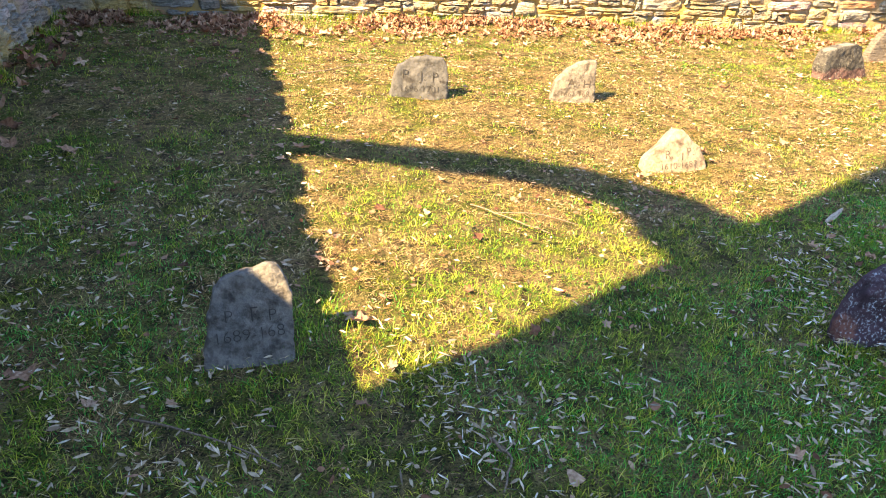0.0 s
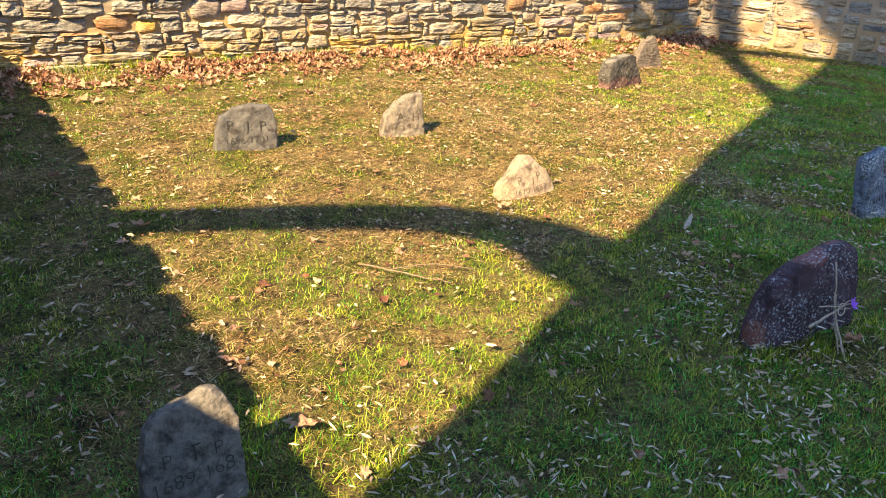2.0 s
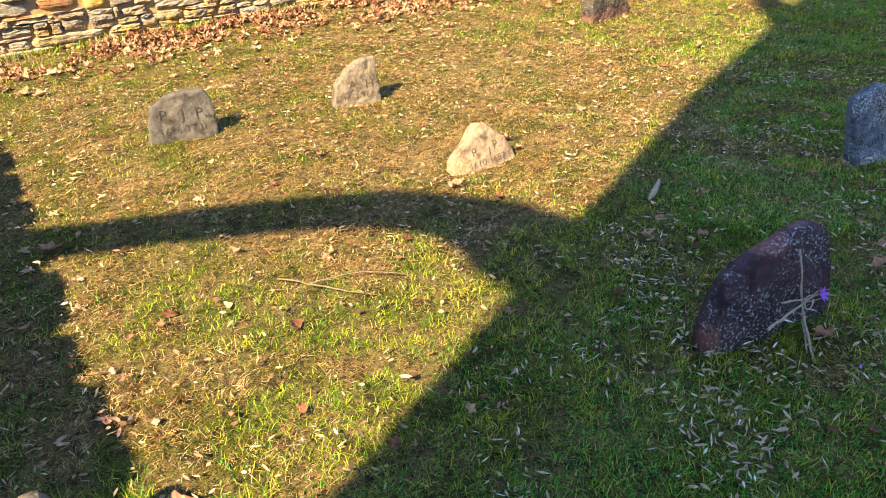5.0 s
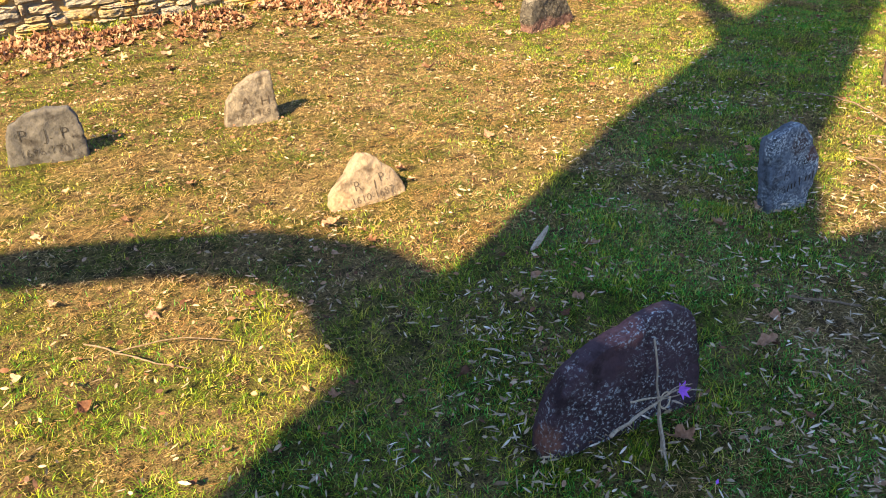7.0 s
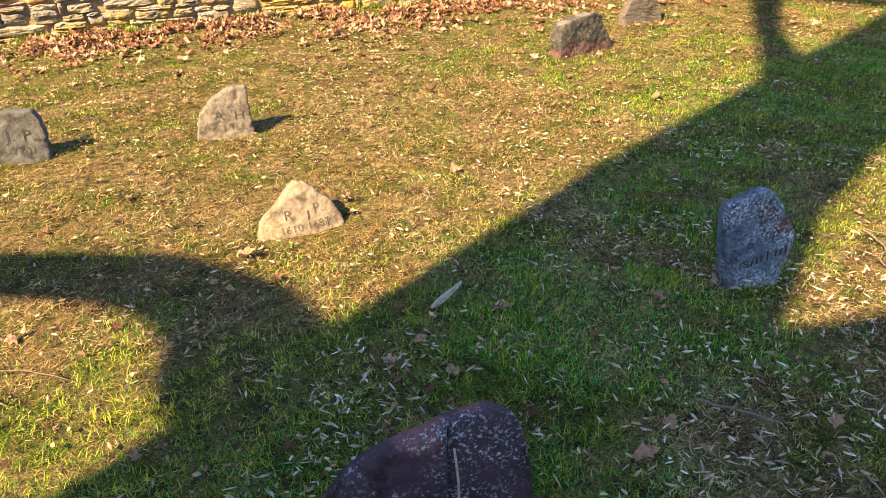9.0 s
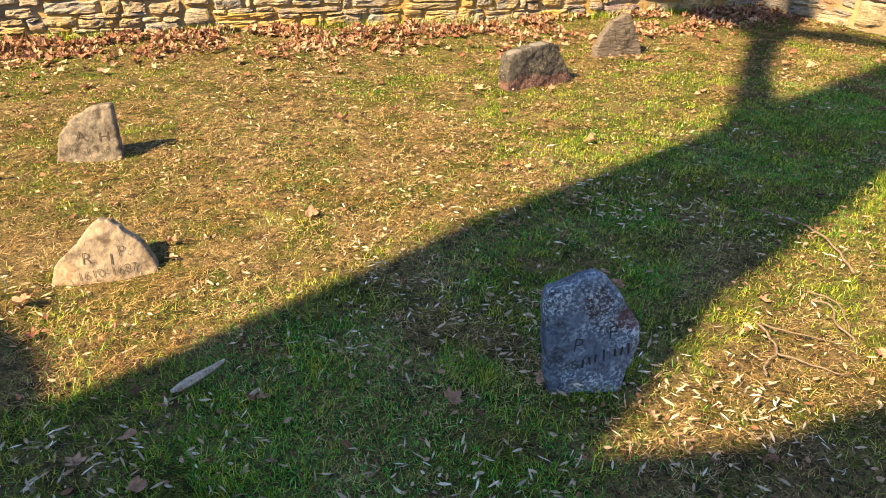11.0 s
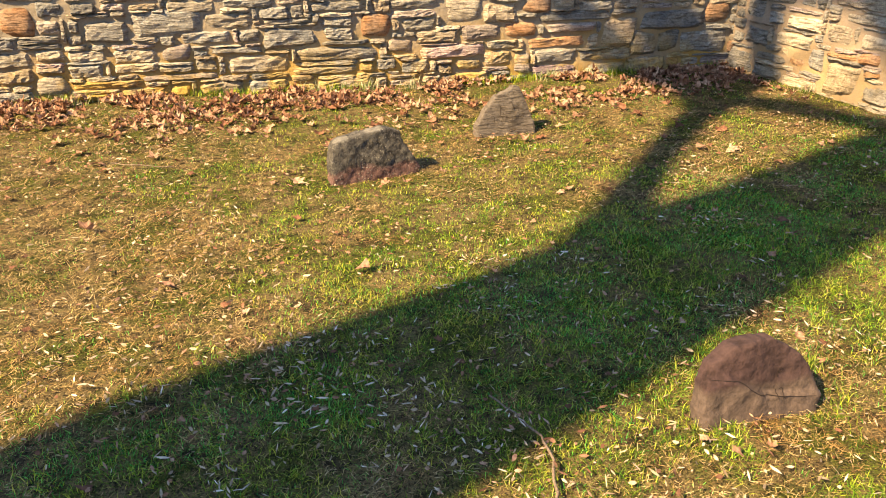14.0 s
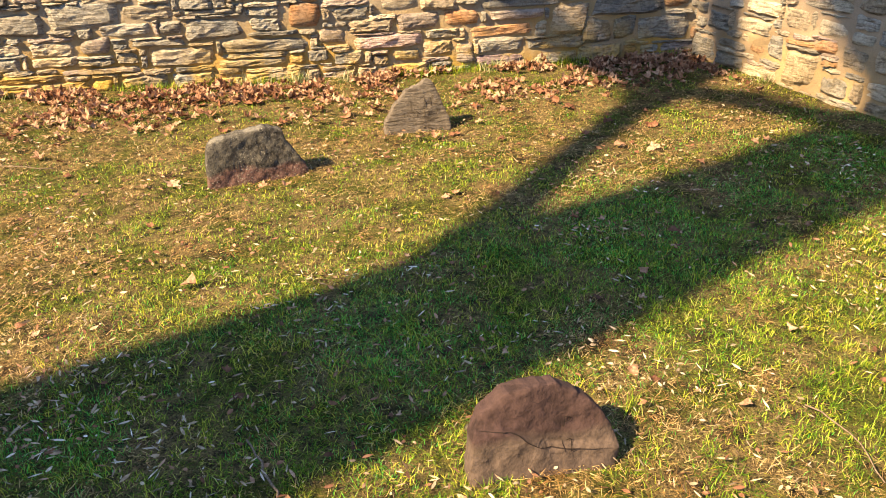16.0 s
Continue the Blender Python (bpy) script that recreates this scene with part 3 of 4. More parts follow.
STONES_EAST = {
    "grey": [(5.66, 0.44, 0.31, 0.11), (6.41, 0.26, 0.27, 0.07), (6.83, 0.11, 0.39, 0.13), (7.22, 0.11, 0.56, 0.12), (7.28, 0, 0.43, 0.11), (8.23, 0.14, 0.49, 0.22), (7.7, 0, 0.42, 0.15), (5.64, 0.1, 0.26, 0.11), (7.22, 0.55, 0.33, 0.09), (6.38, 0.65, 0.34, 0.07)],
    "cream": [(6.01, 0.48, 0.35, 0.25), (6.98, 0.59, 0.2, 0.07), (7.31, 0.23, 0.13, 0.13)],
    "buff": [(6.38, 0.49, 0.28, 0.15), (5.79, 0.34, 0.37, 0.11), (6.38, 0.13, 0.25, 0.13), (7.44, 0.25, 0.35, 0.27), (5.95, 0.08, 0.15, 0.09)],
    "rust": [(6.55, 0.34, 0.31, 0.17), (6.69, 0.56, 0.28, 0.11), (6.73, 0.25, 0.58, 0.11), (8.45, 0.4, 0.24, 0.18)],
    "dark": [(6.87, 0.47, 0.66, 0.1), (6.12, 0.09, 0.25, 0.11), (7.8, 0.37, 0.66, 0.18), (7.74, 0.17, 0.27, 0.21), (8.01, 0.16, 0.22, 0.2)],
    "pinkgrey": [(6.9, 0.37, 0.51, 0.09), (6.18, 0.34, 0.35, 0.13), (6.63, 0.04, 0.18, 0.19)],
    "pink": [(5.81, 0.19, 0.57, 0.14)],
    "purple": [(6.81, 0.01, 0.47, 0.1)],
}
RIGHT_KNOWN = [("cream", 0.5, 0.30, 0.46, 0.15), ("buff", 1.04, 0.40, 0.28, 0.18), ("cream", 0.6, 0.46, 0.41, 0.13), ("rust", 0.72, 0.17, 0.19, 0.12), ("cream", 1.35, 0.42, 0.33, 0.13),
               ("rust", 1.39, 0.32, 0.22, 0.09), ("grey", 0.93, 0.17, 0.16, 0.18), ("buff", 1.1, 0.02, 0.36, 0.28), ("grey", 1.48, 0.05, 0.28, 0.15), ("cream", 1.39, 0.2, 0.2, 0.1),
               ("buff", 1.62, 0.24, 0.28, 0.18), ("cream", 1.17, 0.59, 0.49, 0.1), ("cream", 0.67, 0.0, 0.42, 0.09), ("buff", 1.04, 0.7, 0.5, 0.12), ("grey", 0.11, 0.47, 0.28, 0.18), ("grey", 0.17, 0.25, 0.27, 0.18)]
WEST, NORTH, TOP = -1.48, 7.62, 1.62


def make_walls():
    back = [(k, u - WEST, v, w, h) for known in (STONES_EAST, STONES_MIDDLE, STONES_WEST, STONES_FAR_WEST) for k, rows in known.items() for u, v, w, h in rows]
    make_wall("wall_north", pose(WEST, NORTH, 0), 10.7, TOP, back, (0, 10.7, 0.72), "coursed rubble wall of grey, buff and rust stones with ochre mortar", 11)
    make_wall("wall_east", pose(8.76, NORTH, 0, 0, 0, -82.3), 14.0, TOP, RIGHT_KNOWN, (0, 2.6, 0.75), "rubble stone wall of large buff and pink stones in flush mortar", 12, large=1.7, bed=-0.004)
    make_wall("wall_west", pose(WEST, -6, 0, 0, 0, 90), 14.05, TOP, [], (10.8, 13.7, 0.9), "shaded rubble stone wall with pale limed stones and ochre mortar", 13, pale=True)
    make_wall("wall_south", pose(10.8, -6, 0, 0, 0, 180), 12.3, TOP, [], None, "plain rubble stone wall that closes the yard", 14)


make_walls()


# ---- gravestones ----
def chaikin(pts):
    out = []
    for i, p in enumerate(pts):
        q = pts[(i + 1) % len(pts)]
        out += [(p[0] * 0.91 + q[0] * 0.09, p[1] * 0.91 + q[1] * 0.09), (p[0] * 0.09 + q[0] * 0.91, p[1] * 0.09 + q[1] * 0.91)]
    return out


def relief(kind, u, v, seed):
    """How far the face stands back (+) or proud (-) at (u, v)."""
    d = 0.010 * noise.noise((u * 8 + seed, v * 8, seed)) + 0.006 * noise.noise((u * 24 + seed, v * 24, seed))
    if kind == "split":
        crack = 0.165 - 0.08 * max(0, min(1, (u + 0.12) / 0.13)) - 0.1 * max(0, u)
        s = max(-1.0, min(1.0, (v - crack) / 0.006))
        d += 0.010 * s
    if kind == "seam":
        d += 0.010 * max(-1.0, min(1.0, (u - 0.055 - 0.02 * v) / 0.006)) + 0.02 * math.exp(-((u - 0.055 - 0.02 * v) / 0.006) ** 2) * (v > 0.12)
    if kind == "round":
        d += 0.5 * (u * u * 0.8 + max(0, v - 0.05) ** 2 * 1.2)
    return d


def gravestone(place, yaw, lean, outline, thick, mat, groove, label, kind="", words=(), seed=1, cracks=()):
    """A rough slab cut to the outline (across, up), leaning back; words: (text or None, across, up, height, tilt, width of the bar)."""
    pts = [(outline[0][0] * 0.95, -0.10), *outline, (outline[-1][0] * 0.95, -0.10)]
    pts = chaikin(pts)
    closed = [Vector(p) for p in pts] + [Vector(pts[0])]
    runs = np.cumsum([0] + [(closed[i + 1] - closed[i]).length for i in range(len(closed) - 1)])
    n = 120
    ring = []
    for s in np.linspace(0, runs[-1], n, endpoint=False):
        i = min(int(np.searchsorted(runs, s, "right")) - 1, len(closed) - 2)
        ring.append(closed[i].lerp(closed[i + 1], (s - runs[i]) / max(1e-6, runs[i + 1] - runs[i])))
    ring = [p + (p - Vector((0, 0.12))).normalized() * (0.006 * noise.noise((p.x * 14, p.y * 14, seed)) + 0.0065 * noise.noise((p.x * 40, p.y * 40, seed))) for p in ring]
    mid = Vector((0.0, 0.11))
    steps = [*np.linspace(0.04, 0.9, 24), 0.93, 0.96, 0.985]
    bevel = min(0.012, thick * 0.15)
    layers = [(s, 0.0 if s < 0.9 else bevel * ((s - 0.9) / 0.1) ** 2 * 0.5, True) for s in steps] + [(1.0, bevel, None), (1.005, thick * 0.5, None), (0.99, thick - bevel, None)]
    layers += [(s, thick - (0.3 * bevel if s > 0.9 else 0), False) for s in (0.95, 0.8, 0.5, 0.2)]
    verts, faces = [], []
    for s, y, front in layers:
        for p in ring:
            q = mid + (p - mid) * s
            d = relief(kind, q.x, q.y, seed) if front else (0.012 * noise.noise((q.x * 8, q.y * 8, seed + y * 20)) if front is False else relief(kind, q.x, q.y, seed) * (1 - y / thick))
            verts.append((q.x, y + d, q.y))
    for a in range(len(layers) - 1):
        for k in range(n):
            j = (k + 1) % n
            faces.append((a * n + j, a * n + k, (a + 1) * n + k, (a + 1) * n + j))
    faces.append(tuple(range(n)))
    faces.append(tuple((len(layers) - 1) * n + k for k in range(n))[::-1])
    me = mesh_of("gravestone", verts, faces, mat, True)
    for a in range(len(steps) - 2, len(steps) + 3):      # chipped, facetted rim
        for k in range(n):
            me.polygons[a * n + k].use_smooth = False
    ob = tagged(new("gravestone", me), label, "gravestone", "old gravestones")
    ob.matrix_basis = pose(*place, -lean, 0, yaw)
    # letters lie flat on the face, coloured as dark as shaded cuts
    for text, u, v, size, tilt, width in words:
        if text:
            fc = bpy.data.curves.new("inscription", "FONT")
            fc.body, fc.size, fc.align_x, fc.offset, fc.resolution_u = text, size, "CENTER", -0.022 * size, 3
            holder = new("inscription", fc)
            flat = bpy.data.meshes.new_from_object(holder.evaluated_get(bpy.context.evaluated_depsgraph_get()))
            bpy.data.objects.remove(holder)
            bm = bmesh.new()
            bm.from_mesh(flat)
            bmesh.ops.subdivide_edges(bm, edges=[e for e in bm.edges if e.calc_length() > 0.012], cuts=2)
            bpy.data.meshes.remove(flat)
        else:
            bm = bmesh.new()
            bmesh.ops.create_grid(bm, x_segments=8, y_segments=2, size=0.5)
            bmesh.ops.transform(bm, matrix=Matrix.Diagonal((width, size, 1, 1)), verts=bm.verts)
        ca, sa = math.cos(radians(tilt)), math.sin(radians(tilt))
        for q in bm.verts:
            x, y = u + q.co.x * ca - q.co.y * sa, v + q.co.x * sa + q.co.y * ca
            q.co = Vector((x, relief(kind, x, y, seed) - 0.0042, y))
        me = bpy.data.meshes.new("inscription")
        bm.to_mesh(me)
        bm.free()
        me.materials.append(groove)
        child("inscription", me, ob, "worn letters, their shaded cuts painted dark on the stone's face")
    # each crack is a strip laid on the face, coloured as its shade
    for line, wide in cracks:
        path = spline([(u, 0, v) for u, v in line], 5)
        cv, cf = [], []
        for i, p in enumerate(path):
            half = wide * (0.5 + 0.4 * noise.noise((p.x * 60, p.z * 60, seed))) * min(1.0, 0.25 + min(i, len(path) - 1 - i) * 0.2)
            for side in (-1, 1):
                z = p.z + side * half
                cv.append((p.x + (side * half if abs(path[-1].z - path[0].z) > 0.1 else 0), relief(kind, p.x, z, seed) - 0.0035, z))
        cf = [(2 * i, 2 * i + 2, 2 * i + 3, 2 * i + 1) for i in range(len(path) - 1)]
        child("crack", mesh_of("crack", cv, cf, groove), ob, "crack across the face, its shade painted as a dark strip")
    return ob


SLATE = stone_mat("grey_slate", (0.10, 0.094, 0.09), layers=False, second=(0.085, 0.082, 0.078), ochre=0, grain=0.35)
PALE = stone_mat("pale_fieldstone", (0.25, 0.195, 0.14), layers=False, second=(0.19, 0.155, 0.115), ochre=0, grain=0.45, patches=[((-0.15, 0.02, 0.04), 0.05, (0.30, 0.20, 0.13))])
PALE_GREY = stone_mat("pale_grey_fieldstone", (0.20, 0.168, 0.13), layers=False, second=(0.13, 0.11, 0.09), ochre=0, grain=0.7, pits=0.4)
BROWN = stone_mat("dark_brownstone", (0.078, 0.069, 0.057), layers=False, second=(0.055, 0.050, 0.045), ochre=0, lichen=0.04, lichen_col=(0.30, 0.28, 0.24), grain=1.0, foot=(0.085, (0.115, 0.062, 0.052)), pits=0.8,
                  patches=[((-0.20, 0.05, 0.27), 0.05, (0.17, 0.155, 0.13)), ((0.0, 0.06, 0.31), 0.06, (0.17, 0.155, 0.13))])
PURPLE = stone_mat("purple_brownstone", (0.048, 0.027, 0.026), layers=False, second=(0.062, 0.037, 0.032), ochre=0, grain=0.45, foot=(0.115, (0.085, 0.060, 0.048)))
PURPLE_LICHEN = stone_mat("lichened_brownstone", (0.068, 0.038, 0.046), layers=False, second=(0.048, 0.036, 0.048), ochre=0, lichen=0.072, lichen_col=(0.40, 0.44, 0.46), grain=0.35, crust=0.035,
                          patches=[((-0.01, 0.05, 0.33), 0.07, (0.20, 0.085, 0.08)), ((0.12, 0.06, 0.38), 0.05, (0.18, 0.08, 0.075)), ((-0.26, 0.0, 0.06), 0.05, (0.16, 0.07, 0.05)), ((0.0, 0.0, 0.05), 0.12, (0.05, 0.03, 0.036))])
BLUE_LICHEN = stone_mat("lichened_grey_stone", (0.125, 0.155, 0.20), layers=False, second=(0.085, 0.09, 0.11), ochre=0, lichen=0.12, lichen_col=(0.42, 0.47, 0.49), grain=0.8, pits=0.45, crust=0.03,
                        patches=[((0.012, 0.0, 0.295), 0.045, (0.075, 0.052, 0.05)), ((0.115, 0.01, 0.245), 0.045, (0.12, 0.058, 0.05)), ((-0.01, 0.0, 0.0), 0.06, (0.14, 0.15, 0.17))])
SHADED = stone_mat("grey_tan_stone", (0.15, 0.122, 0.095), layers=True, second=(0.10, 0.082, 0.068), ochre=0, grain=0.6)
FRONT = stone_mat("tan_slab_stone", (0.19, 0.168, 0.142), layers=False, second=(0.13, 0.122, 0.112), ochre=0, grain=0.8, pits=0.5)
# overlay colours that hold the shade of cut letters and cracks
GROOVE_SHADE_DARK = plain_mat("groove_shade_dark", (0.03, 0.026, 0.022), 0.95)
GROOVE_SHADE_WORN = plain_mat("groove_shade_worn", (0.045, 0.04, 0.036), 0.95)
GROOVE_SHADE_TAN = plain_mat("groove_shade_tan", (0.055, 0.040, 0.028), 0.95)
GROOVE_SHADE_PURPLE = plain_mat("groove_shade_purple", (0.012, 0.007, 0.006), 0.95)


def gz(x, y):
    return float(ground_z(x, y))


def make_gravestones():
    gravestone((0.017, 1.975, gz(0.02, 1.97)), 1.1, 13, [(-0.146, 0.0), (-0.126, 0.15), (-0.112, 0.21), (-0.103, 0.248), (-0.08, 0.272), (-0.03, 0.290), (0.025, 0.303), (0.05, 0.312), (0.077, 0.309), (0.095, 0.28), (0.112, 0.248), (0.121, 0.215), (0.119, 0.13), (0.117, 0.0)], 0.055, FRONT, GROOVE_SHADE_WORN,
               "tan-grey slab gravestone with a slanted broken top", "", [("P", -0.066, 0.145, 0.055, 2, 0), (None, 0.0, 0.165, 0.045, 4, 0.004), (None, 0.006, 0.187, 0.004, 4, 0.02), ("P", 0.06, 0.142, 0.055, 4, 0), ("1689-168", -0.008, 0.085, 0.055, 4, 0)], 2)
    gravestone((1.17, 4.81, gz(1.17, 4.81)), -11, 5, [(-0.195, 0.0), (-0.168, 0.162), (-0.148, 0.208), (-0.095, 0.238), (-0.023, 0.268), (0.057, 0.278), (0.14, 0.272), (0.172, 0.226), (0.186, 0.135), (0.191, 0.0)], 0.075, SLATE, GROOVE_SHADE_DARK,
               "grey slate gravestone with rounded shoulders and clear lettering", "", [("P.", -0.085, 0.128, 0.088, 0, 0), ("J.", 0.022, 0.122, 0.088, 0, 0), ("P.", 0.112, 0.118, 0.088, 3, 0), ("1696-1701", 0.005, 0.046, 0.062, 1, 0)], 5)
    gravestone((2.246, 4.764, gz(2.25, 4.76)), -8.4, 5, [(-0.155, 0.0), (-0.142, 0.07), (-0.119, 0.155), (-0.05, 0.228), (0.02, 0.266), (0.094, 0.290), (0.142, 0.292), (0.150, 0.2), (0.155, 0.102), (0.164, 0.0)], 0.085, PALE_GREY, GROOVE_SHADE_TAN,
               "pale grey fieldstone marker with a slanting pointed top", "", [("A.", -0.012, 0.112, 0.082, 0, 0), ("H", 0.09, 0.106, 0.082, 0, 0), ("1661-168", 0.012, 0.045, 0.054, 2, 0)], 8)
    gravestone((2.37, 3.56, gz(2.37, 3.56)), -4.8, 15, [(-0.2, 0.0), (-0.178, 0.078), (-0.098, 0.15), (-0.05, 0.208), (-0.012, 0.236), (0.032, 0.242), (0.062, 0.215), (0.086, 0.18), (0.148, 0.135), (0.178, 0.07), (0.19, 0.0)], 0.10, PALE, GROOVE_SHADE_TAN,
               "low pale buff fieldstone marker with a peaked top", "round", [("R.", -0.05, 0.078, 0.066, 2, 0), (None, 0.03, 0.09, 0.042, 0, 0.005), ("P.", 0.078, 0.098, 0.062, 8, 0), ("1610-1687", 0.012, 0.024, 0.052, 6, 0)], 11)
    gravestone((2.2, 1.748, gz(2.2, 1.75)), -9.5, 6, [(-0.272, 0.0), (-0.252, 0.10), (-0.223, 0.182), (-0.186, 0.232), (-0.111, 0.282), (-0.042, 0.306), (0.066, 0.336), (0.12, 0.352), (0.168, 0.352), (0.226, 0.326), (0.253, 0.258), (0.275, 0.09), (0.27, 0.0)], 0.075, PURPLE_LICHEN, GROOVE_SHADE_PURPLE,
               "broad purple-brown gravestone speckled with grey lichen", "seam", [], 14, [([(0.062, 0.33), (0.058, 0.27), (0.062, 0.19)], 0.005)])
    gravestone((3.775, 2.335, gz(3.75, 2.34)), -8, 5, [(-0.115, 0.0), (-0.131, 0.128), (-0.139, 0.249), (-0.142, 0.32), (-0.132, 0.346), (-0.056, 0.366), (-0.02, 0.382), (0.016, 0.385), (0.05, 0.36), (0.078, 0.33), (0.102, 0.282), (0.135, 0.243), (0.152, 0.212), (0.158, 0.171), (0.155, 0.136), (0.141, 0.085), (0.122, 0.023), (0.115, 0.0)], 0.07, BLUE_LICHEN, GROOVE_SHADE_DARK,
               "blue-grey gravestone crusted with lichen, its shoulder broken off", "", [("P", -0.04, 0.145, 0.068, -4, 0), ("P", 0.07, 0.178, 0.068, 4, 0), (None, 0.045, 0.125, 0.036, 0, 0.006), (None, 0.078, 0.132, 0.030, 8, 0.006), (None, 0.098, 0.138, 0.030, -4, 0.006), (None, 0.12, 0.142, 0.036, 4, 0.007), ("16", -0.055, 0.085, 0.052, 8, 0), (None, -0.02, 0.105, 0.028, -4, 0.006), (None, 0.0, 0.112, 0.026, 12, 0.006), (None, 0.018, 0.118, 0.024, 0, 0.006)], 17)
    gravestone((5.108, 5.472, gz(5.1, 5.47)), 10.2, 5, [(-0.275, 0.0), (-0.266, 0.12), (-0.252, 0.215), (-0.215, 0.252), (-0.089, 0.278), (0.09, 0.298), (0.15, 0.275), (0.185, 0.19), (0.25, 0.10), (0.275, 0.05), (0.265, 0.0)], 0.13, BROWN, GROOVE_SHADE_DARK,
               "squat dark brownstone marker with a broken sloping shoulder", "", [("A", -0.116, 0.155, 0.075, 0, 0), (None, 0.02, 0.18, 0.055, 0, 0.007), (None, 0.05, 0.18, 0.055, 5, 0.007), (None, 0.035, 0.18, 0.007, 0, 0.026), (None, -0.135, 0.112, 0.042, 4, 0.007), (None, -0.105, 0.112, 0.042, -6, 0.008), (None, -0.08, 0.112, 0.036, 8, 0.007), ("1650", 0.03, 0.09, 0.055, 0, 0)], 20)
    gravestone((6.104, 6.076, gz(6.1, 6.08)), 4.6, 10, [(-0.228, 0.0), (-0.222, 0.08), (-0.15, 0.188), (-0.069, 0.268), (0.02, 0.302), (0.065, 0.332), (0.09, 0.325), (0.128, 0.26), (0.158, 0.182), (0.207, 0.06), (0.21, 0.0)], 0.09, SHADED, GROOVE_SHADE_TAN,
               "pointed grey-tan fieldstone gravestone beside the leaf litter", "", [("J.", -0.04, 0.145, 0.085, 0, 0), ("H", 0.06, 0.158, 0.085, 0, 0), ("1622-1667", 0.012, 0.098, 0.055, 3, 0)], 23)
    gravestone((5.962, 2.985, gz(5.96, 2.98)), 2, 10, [(-0.222, 0.0), (-0.219, 0.05), (-0.205, 0.145), (-0.180, 0.208), (-0.118, 0.260), (-0.04, 0.276), (0.03, 0.266), (0.11, 0.230), (0.165, 0.176), (0.206, 0.11), (0.216, 0.04), (0.205, 0.0)], 0.085, PURPLE, GROOVE_SHADE_PURPLE,
               "round-topped purple-brown gravestone with a split face", "split", [("P", 0.065, 0.132, 0.052, -6, 0), ("12", 0.065, 0.066, 0.045, 4, 0)], 26, [([(-0.19, 0.168), (-0.12, 0.160), (-0.08, 0.142), (-0.05, 0.115), (0.0, 0.088), (0.1, 0.068), (0.19, 0.060)], 0.0018), ([(-0.04, 0.235), (-0.015, 0.222)], 0.002)])


make_gravestones()


# ---- grass, straw and leaf bits ----
def blades(name, x, y, length, width, tilt, bend, mat, label, spread=1.0, lift=0.0):
    """One mesh of curved, tapering blades. tilt: from upright, in radians; bend: further turn at the middle."""
    n = len(x)
    ang = rng.uniform(0, 2 * np.pi, n)
    dx, dy = np.cos(ang), np.sin(ang)
    z = ground_z(x, y) - 0.004 + lift * rng.random(n)
    up1, out1 = np.cos(tilt) * length * 0.55, np.sin(tilt) * length * 0.55
    t2 = tilt + bend
    up2, out2 = up1 + np.cos(t2) * length * 0.45, out1 + np.sin(t2) * length * 0.45
    up2 = np.maximum(up2, 0.006)
    turn = ang + np.pi / 2 + rng.uniform(-0.5, 0.5, n)
    sx, sy = np.cos(turn) * width / 2, np.sin(turn) * width / 2
    v = np.empty((n, 5, 3), np.float32)
    v[:, 0] = np.stack([x - sx, y - sy, z], 1)
    v[:, 1] = np.stack([x + sx, y + sy, z], 1)
    v[:, 2] = np.stack([x + dx * out1 - sx * 0.85, y + dy * out1 - sy * 0.85, z + up1], 1)
    v[:, 3] = np.stack([x + dx * out1 + sx * 0.85, y + dy * out1 + sy * 0.85, z + up1], 1)
    v[:, 4] = np.stack([x + dx * out2, y + dy * out2, z + up2], 1)
    k = np.arange(n)[:, None] * 5
    me = big_mesh(name, v.reshape(-1, 3), k + np.array([[0, 1, 3, 2]]), k + np.array([[2, 3, 4]]), mat)
    tagged(new(name, me), label, "grass", kind="stuff")


def scatter(n, weight):
    """About n places in the yard, thinned by weight(x, y) from 0 to 1."""
    x, y = rng.uniform(-1.46, 9.1, n), rng.uniform(0.2, 7.6, n)
    keep = (rng.random(n) < weight(x, y)) & (x < 8.74 + (7.62 - y) * 0.135)
    return x[keep], y[keep]


def near_path(x, y):
    """More plants where the camera passes close."""
    return np.clip(1.1 - (y - 1.4 - 0.22 * np.clip(x, 0, 6)) * 0.20, 0.26, 1)


